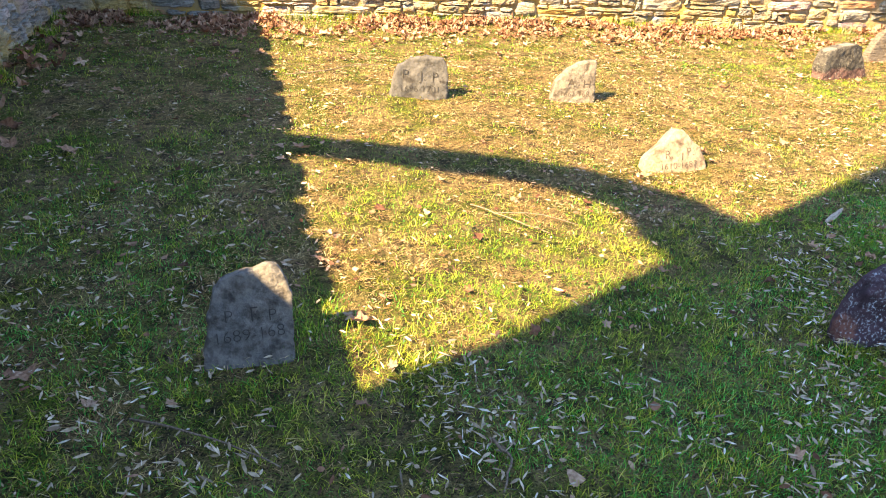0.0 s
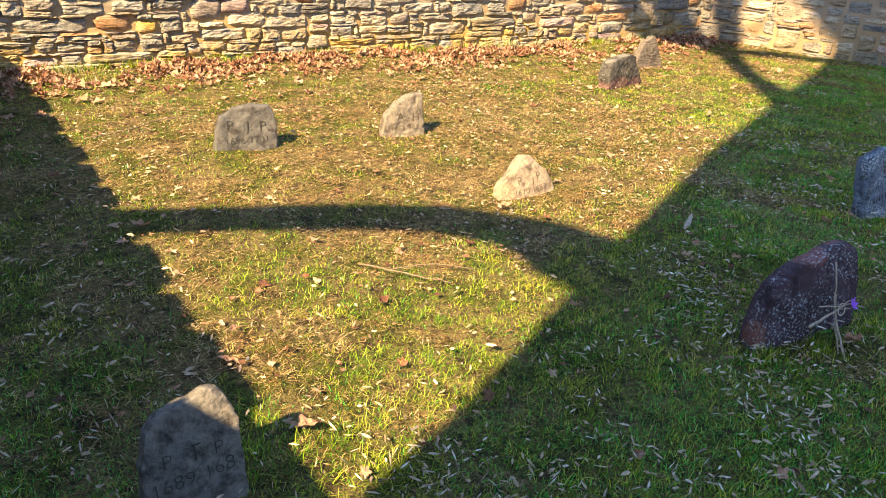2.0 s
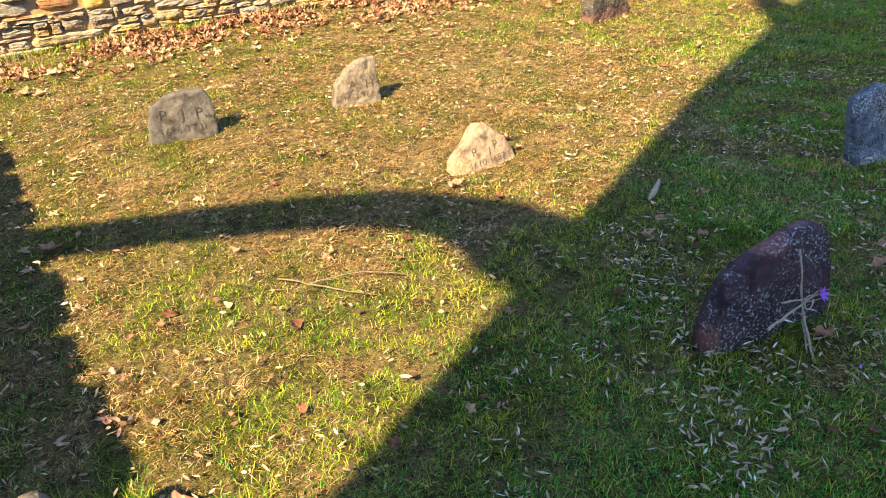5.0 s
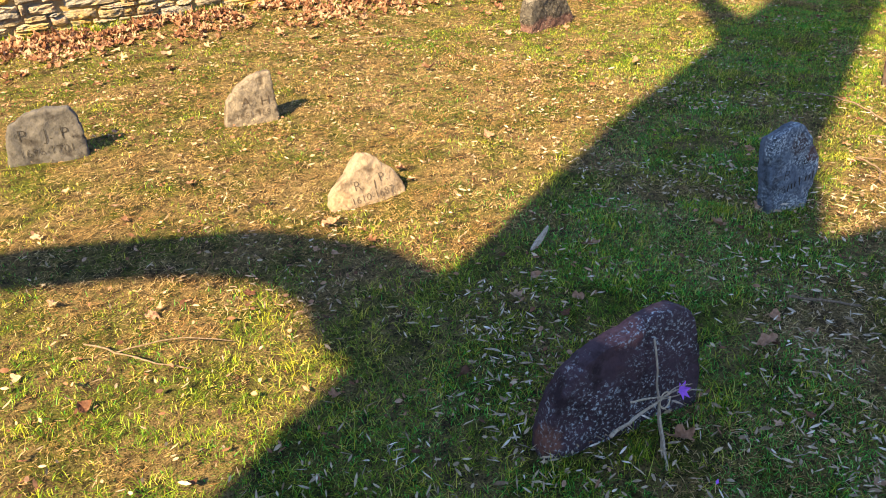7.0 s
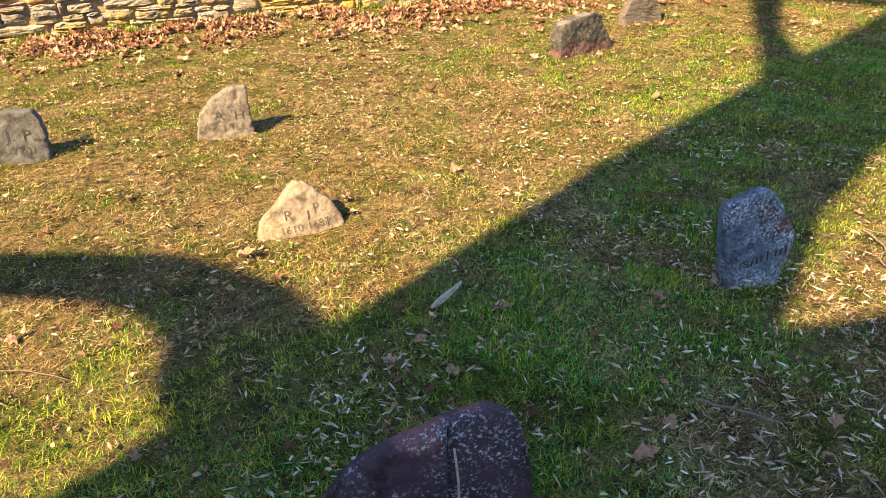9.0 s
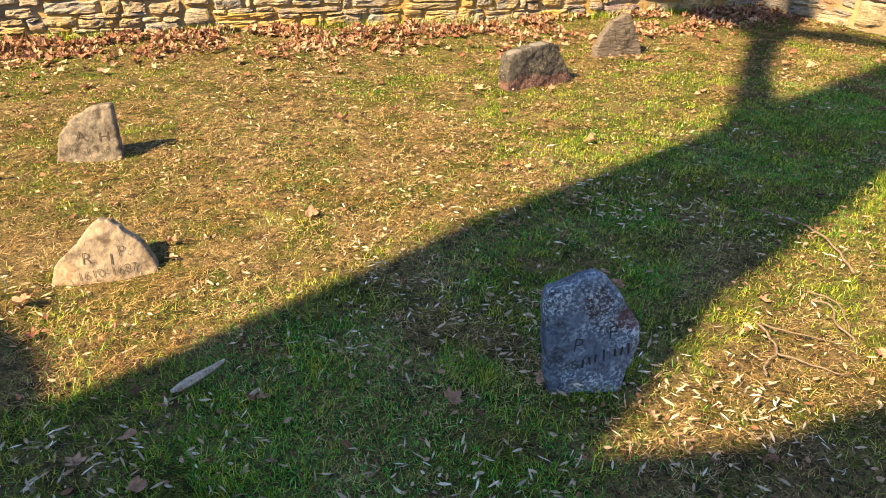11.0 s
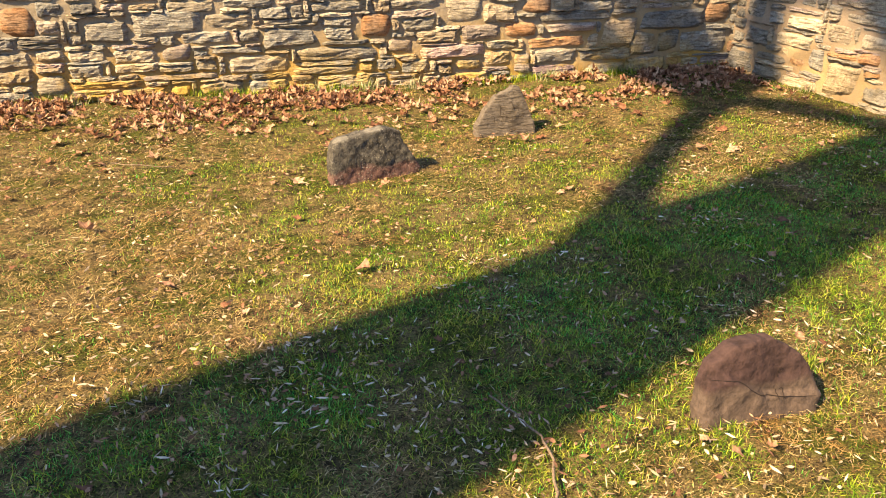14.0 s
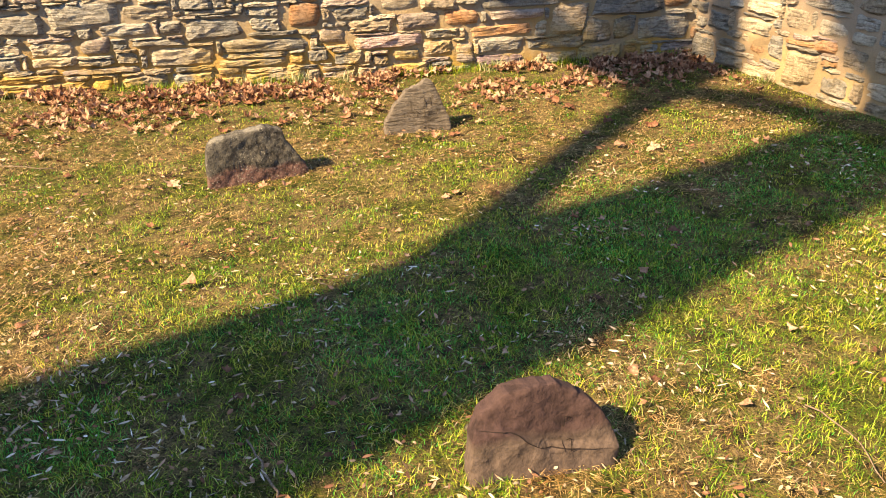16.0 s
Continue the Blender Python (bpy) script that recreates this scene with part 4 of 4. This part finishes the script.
def greenness(x, y):
    g = 0.43 + 1.5 * (patchy(x, y, 0.8, 3) - 0.5) + 1.5 * (patchy(x + 9, y + 3, 0.2, 2) - 0.5)
    g += 0.32 * np.exp(-((x - 1.8) ** 2 + (y - 1.7) ** 2) / 1.4) + 0.2 * np.exp(-((x - 3.2) ** 2 + (y - 2.3) ** 2) / 0.9)
    g -= 0.40 * np.exp(-((x - 2.6) ** 2 / 4.0 + (y - 5.2) ** 2 / 2.2)) + 0.75 * np.exp(-((x - 4.5) ** 2 / 0.9 + (y - 2.15) ** 2 / 0.35))
    # last term greens the grass in the west wall's shadow, as shade tint
    g += 0.13 * np.clip(3.9 - y, 0, 1) * np.clip(4.0 - x, 0, 1) + 0.10 * np.clip(0.4 - x, 0, 1)
    g -= 0.3 * np.exp(-((x - 3.3) ** 2 / 1.2 + (y - 4.2) ** 2 / 0.5))
    g += 0.28 * np.exp(-((x - 5.7) ** 2 / 1.4 + (y - 4.5) ** 2 / 0.7))
    g += 0.24 * np.exp(-((x - 0.7) ** 2 / 0.3 + (y - 2.35) ** 2 / 0.25)) - 0.38 * np.exp(-((x - 1.0) ** 2 / 0.5 + (y - 3.2) ** 2 / 0.12))
    g -= 0.35 * np.exp(-((x - 3.2) ** 2 / 0.6 + (y - 1.6) ** 2 / 0.2))
    g += 0.3 * np.exp(-((x - 6.4) ** 2 / 0.8 + (y - 2.8) ** 2 / 0.4))
    # greener where the trunk's shadow lies: shade hue put into the grass
    band = np.abs(y - 1.09 - 0.485 * x)
    g += 0.26 * np.clip(1.25 - band, 0, 1) * (x > 0.4)
    return np.clip(0.5 + (g - 0.5) * 1.9, 0.04, 1)


def tufted(x, y):
    """Small tufts with bare gaps between them."""
    return np.clip(3.0 * (patchy(x + 31, y + 7, 0.055, 2) - 0.25), 0.30, 1)


def straws(name, x, y, length, width, mat, label):
    """Flat matted straws, each one tapering strip."""
    n = len(x)
    ang = rng.uniform(0, 2 * np.pi, n)
    z = ground_z(x, y) + 0.002 + 0.016 * rng.random(n) ** 1.5
    rise = rng.uniform(-0.15, 0.5, n) * length
    dx, dy = np.cos(ang) * length, np.sin(ang) * length
    sx, sy = -np.sin(ang) * width / 2, np.cos(ang) * width / 2
    v = np.empty((n, 4, 3), np.float32)
    v[:, 0] = np.stack([x - sx, y - sy, z], 1)
    v[:, 1] = np.stack([x + sx, y + sy, z + width * 0.3], 1)
    v[:, 2] = np.stack([x + dx + sx * 0.4, y + dy + sy * 0.4, z + rise], 1)
    v[:, 3] = np.stack([x + dx - sx * 0.4, y + dy - sy * 0.4, z + rise], 1)
    me = big_mesh(name, v.reshape(-1, 3), np.arange(n)[:, None] * 4 + np.array([[0, 1, 2, 3]]), np.zeros((0, 3), int), mat)
    tagged(new(name, me), label, "grass", kind="stuff")


def make_lawn():
    x, y = scatter(1400000, lambda x, y: near_path(x, y) * greenness(x, y) * tufted(x, y))
    n = len(x)
    tall = 0.35 + 1.0 * patchy(x + 5, y + 5, 0.11, 2) + 0.7 * tufted(x, y)
    blades("green_grass", x, y, rng.uniform(0.008, 0.026, n) * tall * (1 + 0.35 * np.clip(3.0 - y + 0.3 * np.clip(x, 0, 6), 0, 1)), rng.uniform(0.0011, 0.0023, n) * (1 + 0.13 * np.clip(y - 2, 0, 6)), rng.uniform(0.3, 1.35, n), rng.uniform(0.1, 0.8, n), GREEN, "short green lawn grass in uneven patches")
    x, y = scatter(1350000, lambda x, y: near_path(x, y) * np.clip(1.0 - 0.9 * greenness(x, y), 0.07, 1) * tufted(x + 3, y + 5))
    n = len(x)
    straws("dry_grass", x, y, rng.uniform(0.007, 0.032, n) * (1 + 0.06 * np.clip(y - 2, 0, 6)), rng.uniform(0.0007, 0.0018, n) * (1 + 0.12 * np.clip(y - 2, 0, 6)), STRAW, "matted dry straw-coloured grass")
    # fresher, longer grass in patches; vivid green along the trunk shadow stands for shade
    def lush_and_shaded(x, y):
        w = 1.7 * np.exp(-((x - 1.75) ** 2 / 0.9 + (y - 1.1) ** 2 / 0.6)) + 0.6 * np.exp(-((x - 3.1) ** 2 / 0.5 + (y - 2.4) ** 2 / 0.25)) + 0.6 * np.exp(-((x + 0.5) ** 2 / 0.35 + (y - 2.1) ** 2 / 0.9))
        # bands on the trunk shadow put its cooler green into the grass
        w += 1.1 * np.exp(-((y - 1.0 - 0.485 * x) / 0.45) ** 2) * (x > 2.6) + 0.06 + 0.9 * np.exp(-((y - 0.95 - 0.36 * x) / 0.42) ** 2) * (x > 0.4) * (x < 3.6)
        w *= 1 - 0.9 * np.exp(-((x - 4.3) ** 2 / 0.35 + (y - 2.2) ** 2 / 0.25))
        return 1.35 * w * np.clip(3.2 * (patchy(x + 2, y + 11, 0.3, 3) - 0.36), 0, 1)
    x, y = scatter(980000, lush_and_shaded)
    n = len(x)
    blades("fresh_grass", x, y, rng.uniform(0.012, 0.036, n), rng.uniform(0.0010, 0.0022, n), rng.uniform(0.2, 1.2, n), rng.uniform(0.1, 0.9, n), LUSH_AND_SHADE, "patches of fresher, longer green grass, with shade-green painted along the tree's shadow")
    # taller fringe at the foot of the walls and round the stones
    cx = np.concatenate([rng.uniform(-1.4, 8.7, 5000), rng.uniform(-1.46, -1.3, 2500)])
    cy = np.concatenate([7.6 - np.abs(rng.normal(0, 0.05, 5000)), rng.uniform(3, 7.6, 2500)])
    keep = patchy(cx, cy, 0.35, 2) > 0.52
    cx, cy = cx[keep], cy[keep]
    n = len(cx)
    blades("wall_foot_grass", cx, cy, rng.uniform(0.04, 0.11, n), rng.uniform(0.003, 0.005, n), rng.uniform(0.1, 0.7, n), rng.uniform(0.1, 0.7, n), GREEN, "tufts of green grass at the foot of the walls")
    wx, wy = [], []
    for px in (4.95, 5.35, 5.75, 6.95, 7.3, 3.1, 0.6, 8.9):
        a, d = rng.uniform(0, 6.28, 90), np.abs(rng.normal(0, 0.07, 90))
        wx.append(px + np.cos(a) * d * 1.6)
        wy.append(np.minimum(7.585, 7.52 + np.sin(a) * d * 0.6) - (0.9 if px > 8.8 else 0.0))
    wx, wy = np.concatenate(wx), np.concatenate(wy)
    n = len(wx)
    blades("wall_foot_weeds", wx, wy, rng.uniform(0.05, 0.14, n), rng.uniform(0.003, 0.007, n), rng.uniform(0.1, 0.9, n), rng.uniform(0.0, 0.6, n), WEED, "grey-green weeds growing at the wall foot")
    tx, ty = [], []
    for px, py, count, r in ((2.16, 1.66, 160, 0.035), (3.5, 2.45, 260, 0.09), (3.95, 2.4, 70, 0.05), (2.5, 1.66, 160, 0.07), (1.92, 1.72, 120, 0.05), (6.3, 3.2, 120, 0.08), (0.2, 2.1, 180, 0.09), (1.2, 1.3, 200, 0.1)):
        a, d = rng.uniform(0, 6.28, count), np.abs(rng.normal(0, r, count))
        tx.append(px + np.cos(a) * d)
        ty.append(py + np.sin(a) * d)
    tx, ty = np.concatenate(tx), np.concatenate(ty)
    n = len(tx)
    blades("grass_tufts", tx, ty, rng.uniform(0.025, 0.075, n), rng.uniform(0.0016, 0.003, n), rng.uniform(0.05, 0.8, n), rng.uniform(0.1, 0.7, n), GREEN, "taller grass tufts growing beside the gravestones")


make_lawn()


def chips(name, x, y, length, width, mat, label, category, lift=0.02):
    """Small curled leaf fragments, each a bent diamond of four faces."""
    n = len(x)
    ang, curl = rng.uniform(0, 2 * np.pi, n), rng.uniform(-0.25, 0.35, n)
    dx, dy = np.cos(ang), np.sin(ang)
    z = ground_z(x, y) + 0.017 + lift * rng.random(n)
    tip = rng.uniform(-0.35, 0.35, n) * length
    roll = rng.uniform(-0.5, 0.5, n) * width
    v = np.empty((n, 6, 3), np.float32)
    mx, my = -dy * width / 2, dx * width / 2
    v[:, 0] = np.stack([x - dx * length / 2, y - dy * length / 2, z - tip * 0.5], 1)
    v[:, 1] = np.stack([x - dx * length * 0.15 + mx, y - dy * length * 0.15 + my, z + roll + curl * width], 1)
    v[:, 2] = np.stack([x - dx * length * 0.15 - mx, y - dy * length * 0.15 - my, z - roll + curl * width], 1)
    v[:, 3] = np.stack([x + dx * length * 0.22 + mx * 0.8, y + dy * length * 0.22 + my * 0.8, z + roll + curl * width + tip * 0.2], 1)
    v[:, 4] = np.stack([x + dx * length * 0.22 - mx * 0.8, y + dy * length * 0.22 - my * 0.8, z - roll + curl * width + tip * 0.2], 1)
    v[:, 5] = np.stack([x + dx * length / 2, y + dy * length / 2, z + tip * 0.5 + curl * length * 0.2], 1)
    k = np.arange(n)[:, None] * 6
    tris = np.concatenate([k + np.array([[0, 2, 1]]), k + np.array([[3, 4, 5]])])
    me = big_mesh(name, v.reshape(-1, 3), k + np.array([[1, 2, 4, 3]]), tris, mat)
    tagged(new(name, me), label, category, kind="stuff")


def make_bits():
    # thinned in the sunlit triangle, so pale bits lighten mainly the shaded grass
    x, y = scatter(110000, lambda x, y: np.clip(0.15 + 1.6 * (patchy(x + 3, y + 8, 0.4, 3) - 0.38), 0.02, 1) * np.where(y < 3.8, 0.55, 0.28) * np.where(x > 4.6, 0.6, 1) * (1 - 0.7 * np.exp(-(((x - 0.95) ** 2 + (y - 2.85) ** 2) / 0.75) ** 2))
                   * (1 + 1.1 * np.exp(-((x - 2.2) ** 2 / 1.6 + (y - 1.3) ** 2 / 0.3)) + 1.6 * np.exp(-((x - 0.1) ** 2 / 0.9 + (y - 1.2) ** 2 / 0.3))))
    n = len(x)
    chips("leaf_fragments", x, y, rng.uniform(0.018, 0.055, n) * rng.uniform(0.5, 1, n), rng.uniform(0.003, 0.0085, n), CHIP, "pale dry leaf fragments strewn over the grass", "leaf bits")
    # small heaps of whitish slivers, thinned in sun so they brighten mostly the shade
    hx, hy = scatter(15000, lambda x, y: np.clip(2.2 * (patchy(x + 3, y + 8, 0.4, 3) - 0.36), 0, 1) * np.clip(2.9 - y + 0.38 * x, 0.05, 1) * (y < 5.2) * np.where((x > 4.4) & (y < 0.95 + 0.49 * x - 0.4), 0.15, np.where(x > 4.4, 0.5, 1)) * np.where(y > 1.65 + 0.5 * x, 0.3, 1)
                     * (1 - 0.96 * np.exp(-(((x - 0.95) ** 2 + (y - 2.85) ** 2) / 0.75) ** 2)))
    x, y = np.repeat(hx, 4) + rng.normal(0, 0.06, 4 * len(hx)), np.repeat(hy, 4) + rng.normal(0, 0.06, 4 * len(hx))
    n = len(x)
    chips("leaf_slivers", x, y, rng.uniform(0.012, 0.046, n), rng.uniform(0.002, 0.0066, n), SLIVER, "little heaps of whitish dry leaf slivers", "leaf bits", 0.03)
    x, y = scatter(60000, lambda x, y: np.clip(1.5 * (patchy(x + 13, y + 2, 0.5, 3) - 0.35), 0.0, 1) * (0.45 + 0.9 * np.exp(-((x - 2.6) ** 2 / 4.0 + (y - 5.0) ** 2 / 2.2)) + 1.0 * np.exp(-((x - 0.2) ** 2 / 0.8 + (y - 1.0) ** 2 / 0.3))))
    n = len(x)
    chips("brown_fragments", x, y, rng.uniform(0.010, 0.036, n), rng.uniform(0.004, 0.012, n), LEAF, "broken brown leaf pieces among the grass", "leaf bits")


make_bits()


def leaf_shape(r, size, curl=1.0):
    """A lobed, crumpled dry leaf: two rings round its midrib."""
    lobes = r.choice((3, 5, 5))
    n = lobes * 4
    inner, rim = [], []
    cu, cv, tw = r.uniform(-1.0, 3.2), r.uniform(-0.8, 2.2), r.uniform(-1.6, 1.6)
    for k in range(n):
        a = 2 * math.pi * k / n
        d = 0.36 + 0.10 * math.cos(lobes * a) + 0.08 * r.random()
        for ring, share, fold in ((inner, 0.55, 0.05), (rim, 1.0, 0.09)):
            x, y = 1.25 * d * share * math.cos(a), 0.95 * d * share * math.sin(a)
            ring.append((x * size, y * size, size * (curl * (cu * y * y + cv * x * x + tw * x * y) + fold * r.uniform(-1, 1))))
    faces = [(0, k + 1, (k + 1) % n + 1) for k in range(n)] + [(k + 1, n + k + 1, n + (k + 1) % n + 1, (k + 1) % n + 1) for k in range(n)]
    return [(0, 0, 0), *inner, *rim], faces


def make_leaves():
    r = random.Random(21)
    verts, faces = [], []

    def lay(x, y, size, lift=0.03):
        v, f = leaf_shape(r, size, 0.95)
        m = pose(x, y, gz(x, y) + 0.012 + r.random() * lift, r.uniform(-24, 24), r.uniform(-24, 24), r.uniform(0, 360))
        at = len(verts)
        verts.extend(m @ Vector(q) for q in v)
        faces.extend(tuple(i + at for i in t) for t in f)

    for k in range(4300):
        x = r.uniform(-1.4, 8.7)
        y = 7.55 - abs(r.gauss(0, 0.30 + 0.25 * float(patchy(x, 0.0, 0.8, 2))))
        if float(patchy(x, y, 0.4, 2)) > 0.36 and y > 6.3:
            lay(x, y, r.uniform(0.032, 0.078), 0.035 if y > 7.2 else 0.010)
    for k in range(60):
        lay(WEST + abs(r.gauss(0.05, 0.25)), r.uniform(4, 7.4), r.uniform(0.06, 0.1))
    tagged(new("leaf_litter", mesh_of("leaf_litter", verts, faces, LEAF)), "drift of curled brown leaves along the wall foot", "leaf litter", kind="stuff")
    verts, faces = [], []

    def lay2(x, y, size):
        v, f = leaf_shape(r, size, 0.5)
        m = pose(x, y, gz(x, y) + 0.02, r.uniform(-18, 18), r.uniform(-18, 18), r.uniform(0, 360))
        at = len(verts)
        verts.extend(m @ Vector(q) for q in v)
        faces.extend(tuple(i + at for i in t) for t in f)

    for k in range(300):
        x, y = r.uniform(-1.3, 8.6), r.uniform(1.2, 7.0)
        lay2(x, y, r.uniform(0.026, 0.052))
    for k in range(110):
        x, y = r.uniform(-1.3, 8.0), 7.0 - abs(r.gauss(0, 0.7))
        lay2(x, y, r.uniform(0.045, 0.095))
    tagged(new("scattered_leaves", mesh_of("scattered_leaves", verts, faces, LEAF)), "single small brown leaves lying scattered on the lawn", "leaf bits", kind="stuff")
    for x, y, size in ((3.36, 2.38, 0.10), (2.83, 1.75, 0.10), (0.32, 3.85, 0.12), (0.36, 2.13, 0.12), (0.28, 2.57, 0.10), (0.37, 2.74, 0.07), (2.49, 2.5, 0.07), (-1.05, 3.92, 0.12), (-0.79, 3.86, 0.13),
                       (3.595, 5.02, 0.12), (3.21, 3.78, 0.10), (4.86, 4.3, 0.09), (7.2, 5.45, 0.11), (2.29, 1.62, 0.10), (2.1, 3.44, 0.1), (-0.6, 2.0, 0.12), (5.13, 5.33, 0.08), (5.25, 5.34, 0.07), (6.08, 5.92, 0.09), (6.18, 5.94, 0.08), (5.70, 2.90, 0.05), (5.77, 2.83, 0.06), (5.88, 2.82, 0.05), (2.62, 3.72, 0.08), (4.02, 4.35, 0.09)):
        v, f = leaf_shape(r, size * 0.72, 0.6)
        me = mesh_of("dead_leaf", v, f, LEAF)
        ob = tagged(new("dead_leaf", me), "curled brown dead leaf lying on the grass", "leaf", "fallen leaves")
        ob.matrix_basis = pose(x, y, gz(x, y) + 0.03, r.uniform(-20, 20), r.uniform(-20, 20), r.uniform(0, 360))


make_leaves()


# ---- twigs and the little cross ----
def twig(points, r0, r1, label, name="twig", parent=None, mat=None):
    line = spline([(x, y, gz(x, y) + z) for x, y, z in points], 4)
    bend = 0.006 if parent else 0.014
    line = [p + Vector((bend * noise.noise(p * 23), bend * noise.noise(p * 23 + Vector((7, 3, 1))), 0.3 * bend * noise.noise(p * 31))) for p in line]
    k = 0.5 if parent else 0.55
    v, f = tube(line, np.linspace(r0 * k, r1 * k, len(line)), 7, 0.25, points[0][0])
    me = mesh_of(name, v, f, mat or TWIG, True)
    if parent:
        return child(name, me, parent)
    return tagged(new(name, me), label, "twig", "fallen twigs")


def make_twigs():
    lawn = "thin dry brown twig lying on the grass"
    twig([(5.13, 3.27, 0.03), (5.19, 3.12, 0.035), (5.23, 3.0, 0.03), (5.2, 2.85, 0.03), (5.14, 2.68, 0.02)], 0.006, 0.010, lawn)
    twig([(4.82, 2.55, 0.03), (4.84, 2.48, 0.035), (4.79, 2.4, 0.03), (4.78, 2.3, 0.02)], 0.008, 0.007, lawn)
    twig([(5.24, 2.69, 0.03), (5.32, 2.61, 0.03), (5.42, 2.5, 0.02)], 0.005, 0.004, lawn)
    twig([(1.0, 3.03, 0.03), (1.1, 2.88, 0.035), (1.17, 2.78, 0.03), (1.26, 2.7, 0.02)], 0.006, 0.004, lawn)
    twig([(1.08, 2.92, 0.03), (1.25, 2.88, 0.03), (1.42, 2.78, 0.025)], 0.005, 0.003, lawn)
    twig([(3.1, 1.87, 0.03), (3.17, 1.79, 0.035), (3.25, 1.70, 0.03)], 0.010, 0.008, "short pale broken stick in the grass")
    twig([(4.5, 2.47, 0.03), (4.49, 2.38, 0.035), (4.46, 2.31, 0.03), (4.38, 2.28, 0.03), (4.35, 2.23, 0.02)], 0.009, 0.006, lawn)
    twig([(4.46, 2.31, 0.03), (4.5, 2.25, 0.03), (4.6, 2.15, 0.02)], 0.006, 0.004, lawn)
    twig([(4.51, 2.46, 0.035), (4.62, 2.36, 0.03), (4.75, 2.29, 0.02)], 0.005, 0.003, lawn)
    twig([(4.84, 2.6, 0.03), (4.88, 2.5, 0.035), (4.8, 2.35, 0.025)], 0.006, 0.005, lawn)
    twig([(6.81, 3.06, 0.03), (6.86, 2.92, 0.03), (6.83, 2.74, 0.02)], 0.005, 0.003, lawn)
    twig([(3.55, 6.05, 0.02), (3.75, 5.92, 0.03), (3.95, 5.88, 0.02)], 0.006, 0.004, lawn)
    twig([(-0.3, 1.75, 0.03), (-0.1, 1.62, 0.03), (0.06, 1.5, 0.02)], 0.006, 0.004, lawn)
    twig([(0.6, 1.5, 0.03), (0.63, 1.42, 0.03), (0.58, 1.33, 0.02)], 0.008, 0.005, "short pale broken stick in the grass")
    twig([(0.35, 5.35, 0.03), (0.65, 5.42, 0.035), (0.85, 5.55, 0.04), (1.1, 5.6, 0.02)], 0.007, 0.004, lawn)
    bark = new("bark_strip", mesh_of("bark_strip", *tube(spline([(2.6, 2.66, gz(2.6, 2.66) + 0.03), (2.68, 2.70, gz(2.68, 2.7) + 0.04), (2.76, 2.75, gz(2.76, 2.75) + 0.05)], 4), [0.005, 0.010, 0.013, 0.014, 0.014, 0.012, 0.010, 0.008, 0.004], 6, 0.2), PALE_TWIG))
    tagged(bark, "curved strip of grey bark lying on grass", "bark")
    cross = tagged(new("twig_cross"), "small tied twig cross with a purple flower against a gravestone", "twig cross")
    twig([(2.19, 1.57, -0.01), (2.235, 1.65, 0.07), (2.262, 1.697, 0.135), (2.266, 1.74, 0.30)], 0.009, 0.006, "", "upright_twig", cross, PALE_TWIG)
    twig([(2.21, 1.61, -0.01), (2.24, 1.66, 0.055), (2.252, 1.69, 0.135), (2.250, 1.70, 0.19)], 0.007, 0.005, "", "upright_twig", cross, PALE_TWIG)
    twig([(2.05, 1.662, 0.135), (2.15, 1.678, 0.132), (2.25, 1.685, 0.132), (2.315, 1.675, 0.145), (2.394, 1.655, 0.122)], 0.011, 0.003, "", "cross_twig", cross, PALE_TWIG)
    twig([(2.15, 1.698, 0.172), (2.2, 1.69, 0.162), (2.25, 1.68, 0.150)], 0.007, 0.004, "", "cross_twig", cross, PALE_TWIG)
    twig([(2.25, 1.68, 0.145), (2.30, 1.672, 0.162), (2.35, 1.662, 0.160)], 0.004, 0.002, "", "cross_twig", cross, PALE_TWIG)
    twig([(2.25, 1.68, 0.140), (2.31, 1.672, 0.128), (2.36, 1.662, 0.135)], 0.004, 0.002, "", "cross_twig", cross, PALE_TWIG)
    tie_mat = plain_mat("twine", (0.42, 0.34, 0.24), 0.9)
    ring = [(2.258 + 0.018 * math.cos(a), 1.672 + 0.010 * math.sin(a), 0.140 + 0.018 * math.sin(a + 0.7)) for a in np.linspace(0, 6.0, 9)]
    twig(ring, 0.004, 0.004, "", "twine_tie", cross, tie_mat)
    petal_mat = blade_mat("purple_petals", [(0.0, (0.30, 0.07, 0.62)), (1.0, (0.46, 0.18, 0.80))], 0.3, 0.6)
    for k in range(6):
        a = k * math.pi / 3
        s = 0.028
        v = [(0, 0, 0), (0.4 * s, 0.28 * s, 0.25 * s), (s, 0, 0.5 * s), (0.4 * s, -0.28 * s, 0.25 * s), (0.45 * s, 0, 0.12 * s)]
        m = pose(2.315, 1.668, gz(2.3, 1.65) + 0.148, 55, 10, 0) @ pose(0, 0, 0, 0, 0, math.degrees(a))
        child("petal", mesh_of("petal", [m @ Vector(q) for q in v], [(0, 4, 1), (1, 4, 2), (2, 4, 3), (3, 4, 0)], petal_mat), cross)

    for x, y, tilt in ((2.24, 1.46, 20),):
        v = [(0, 0, 0), (0.006, 0.005, 0.003), (0.017, 0.002, 0.005), (0.007, -0.005, 0.003), (0.008, 0.0, 0.001)]
        ob = new("fallen_petal", mesh_of("fallen_petal", v, [(0, 4, 1), (1, 4, 2), (2, 4, 3), (3, 4, 0)], petal_mat))
        tagged(ob, "single purple petal fallen on the grass", "petal", "fallen petals")
        ob.matrix_basis = pose(x, y, gz(x, y) + 0.03, 10, 0, tilt)


make_twigs()
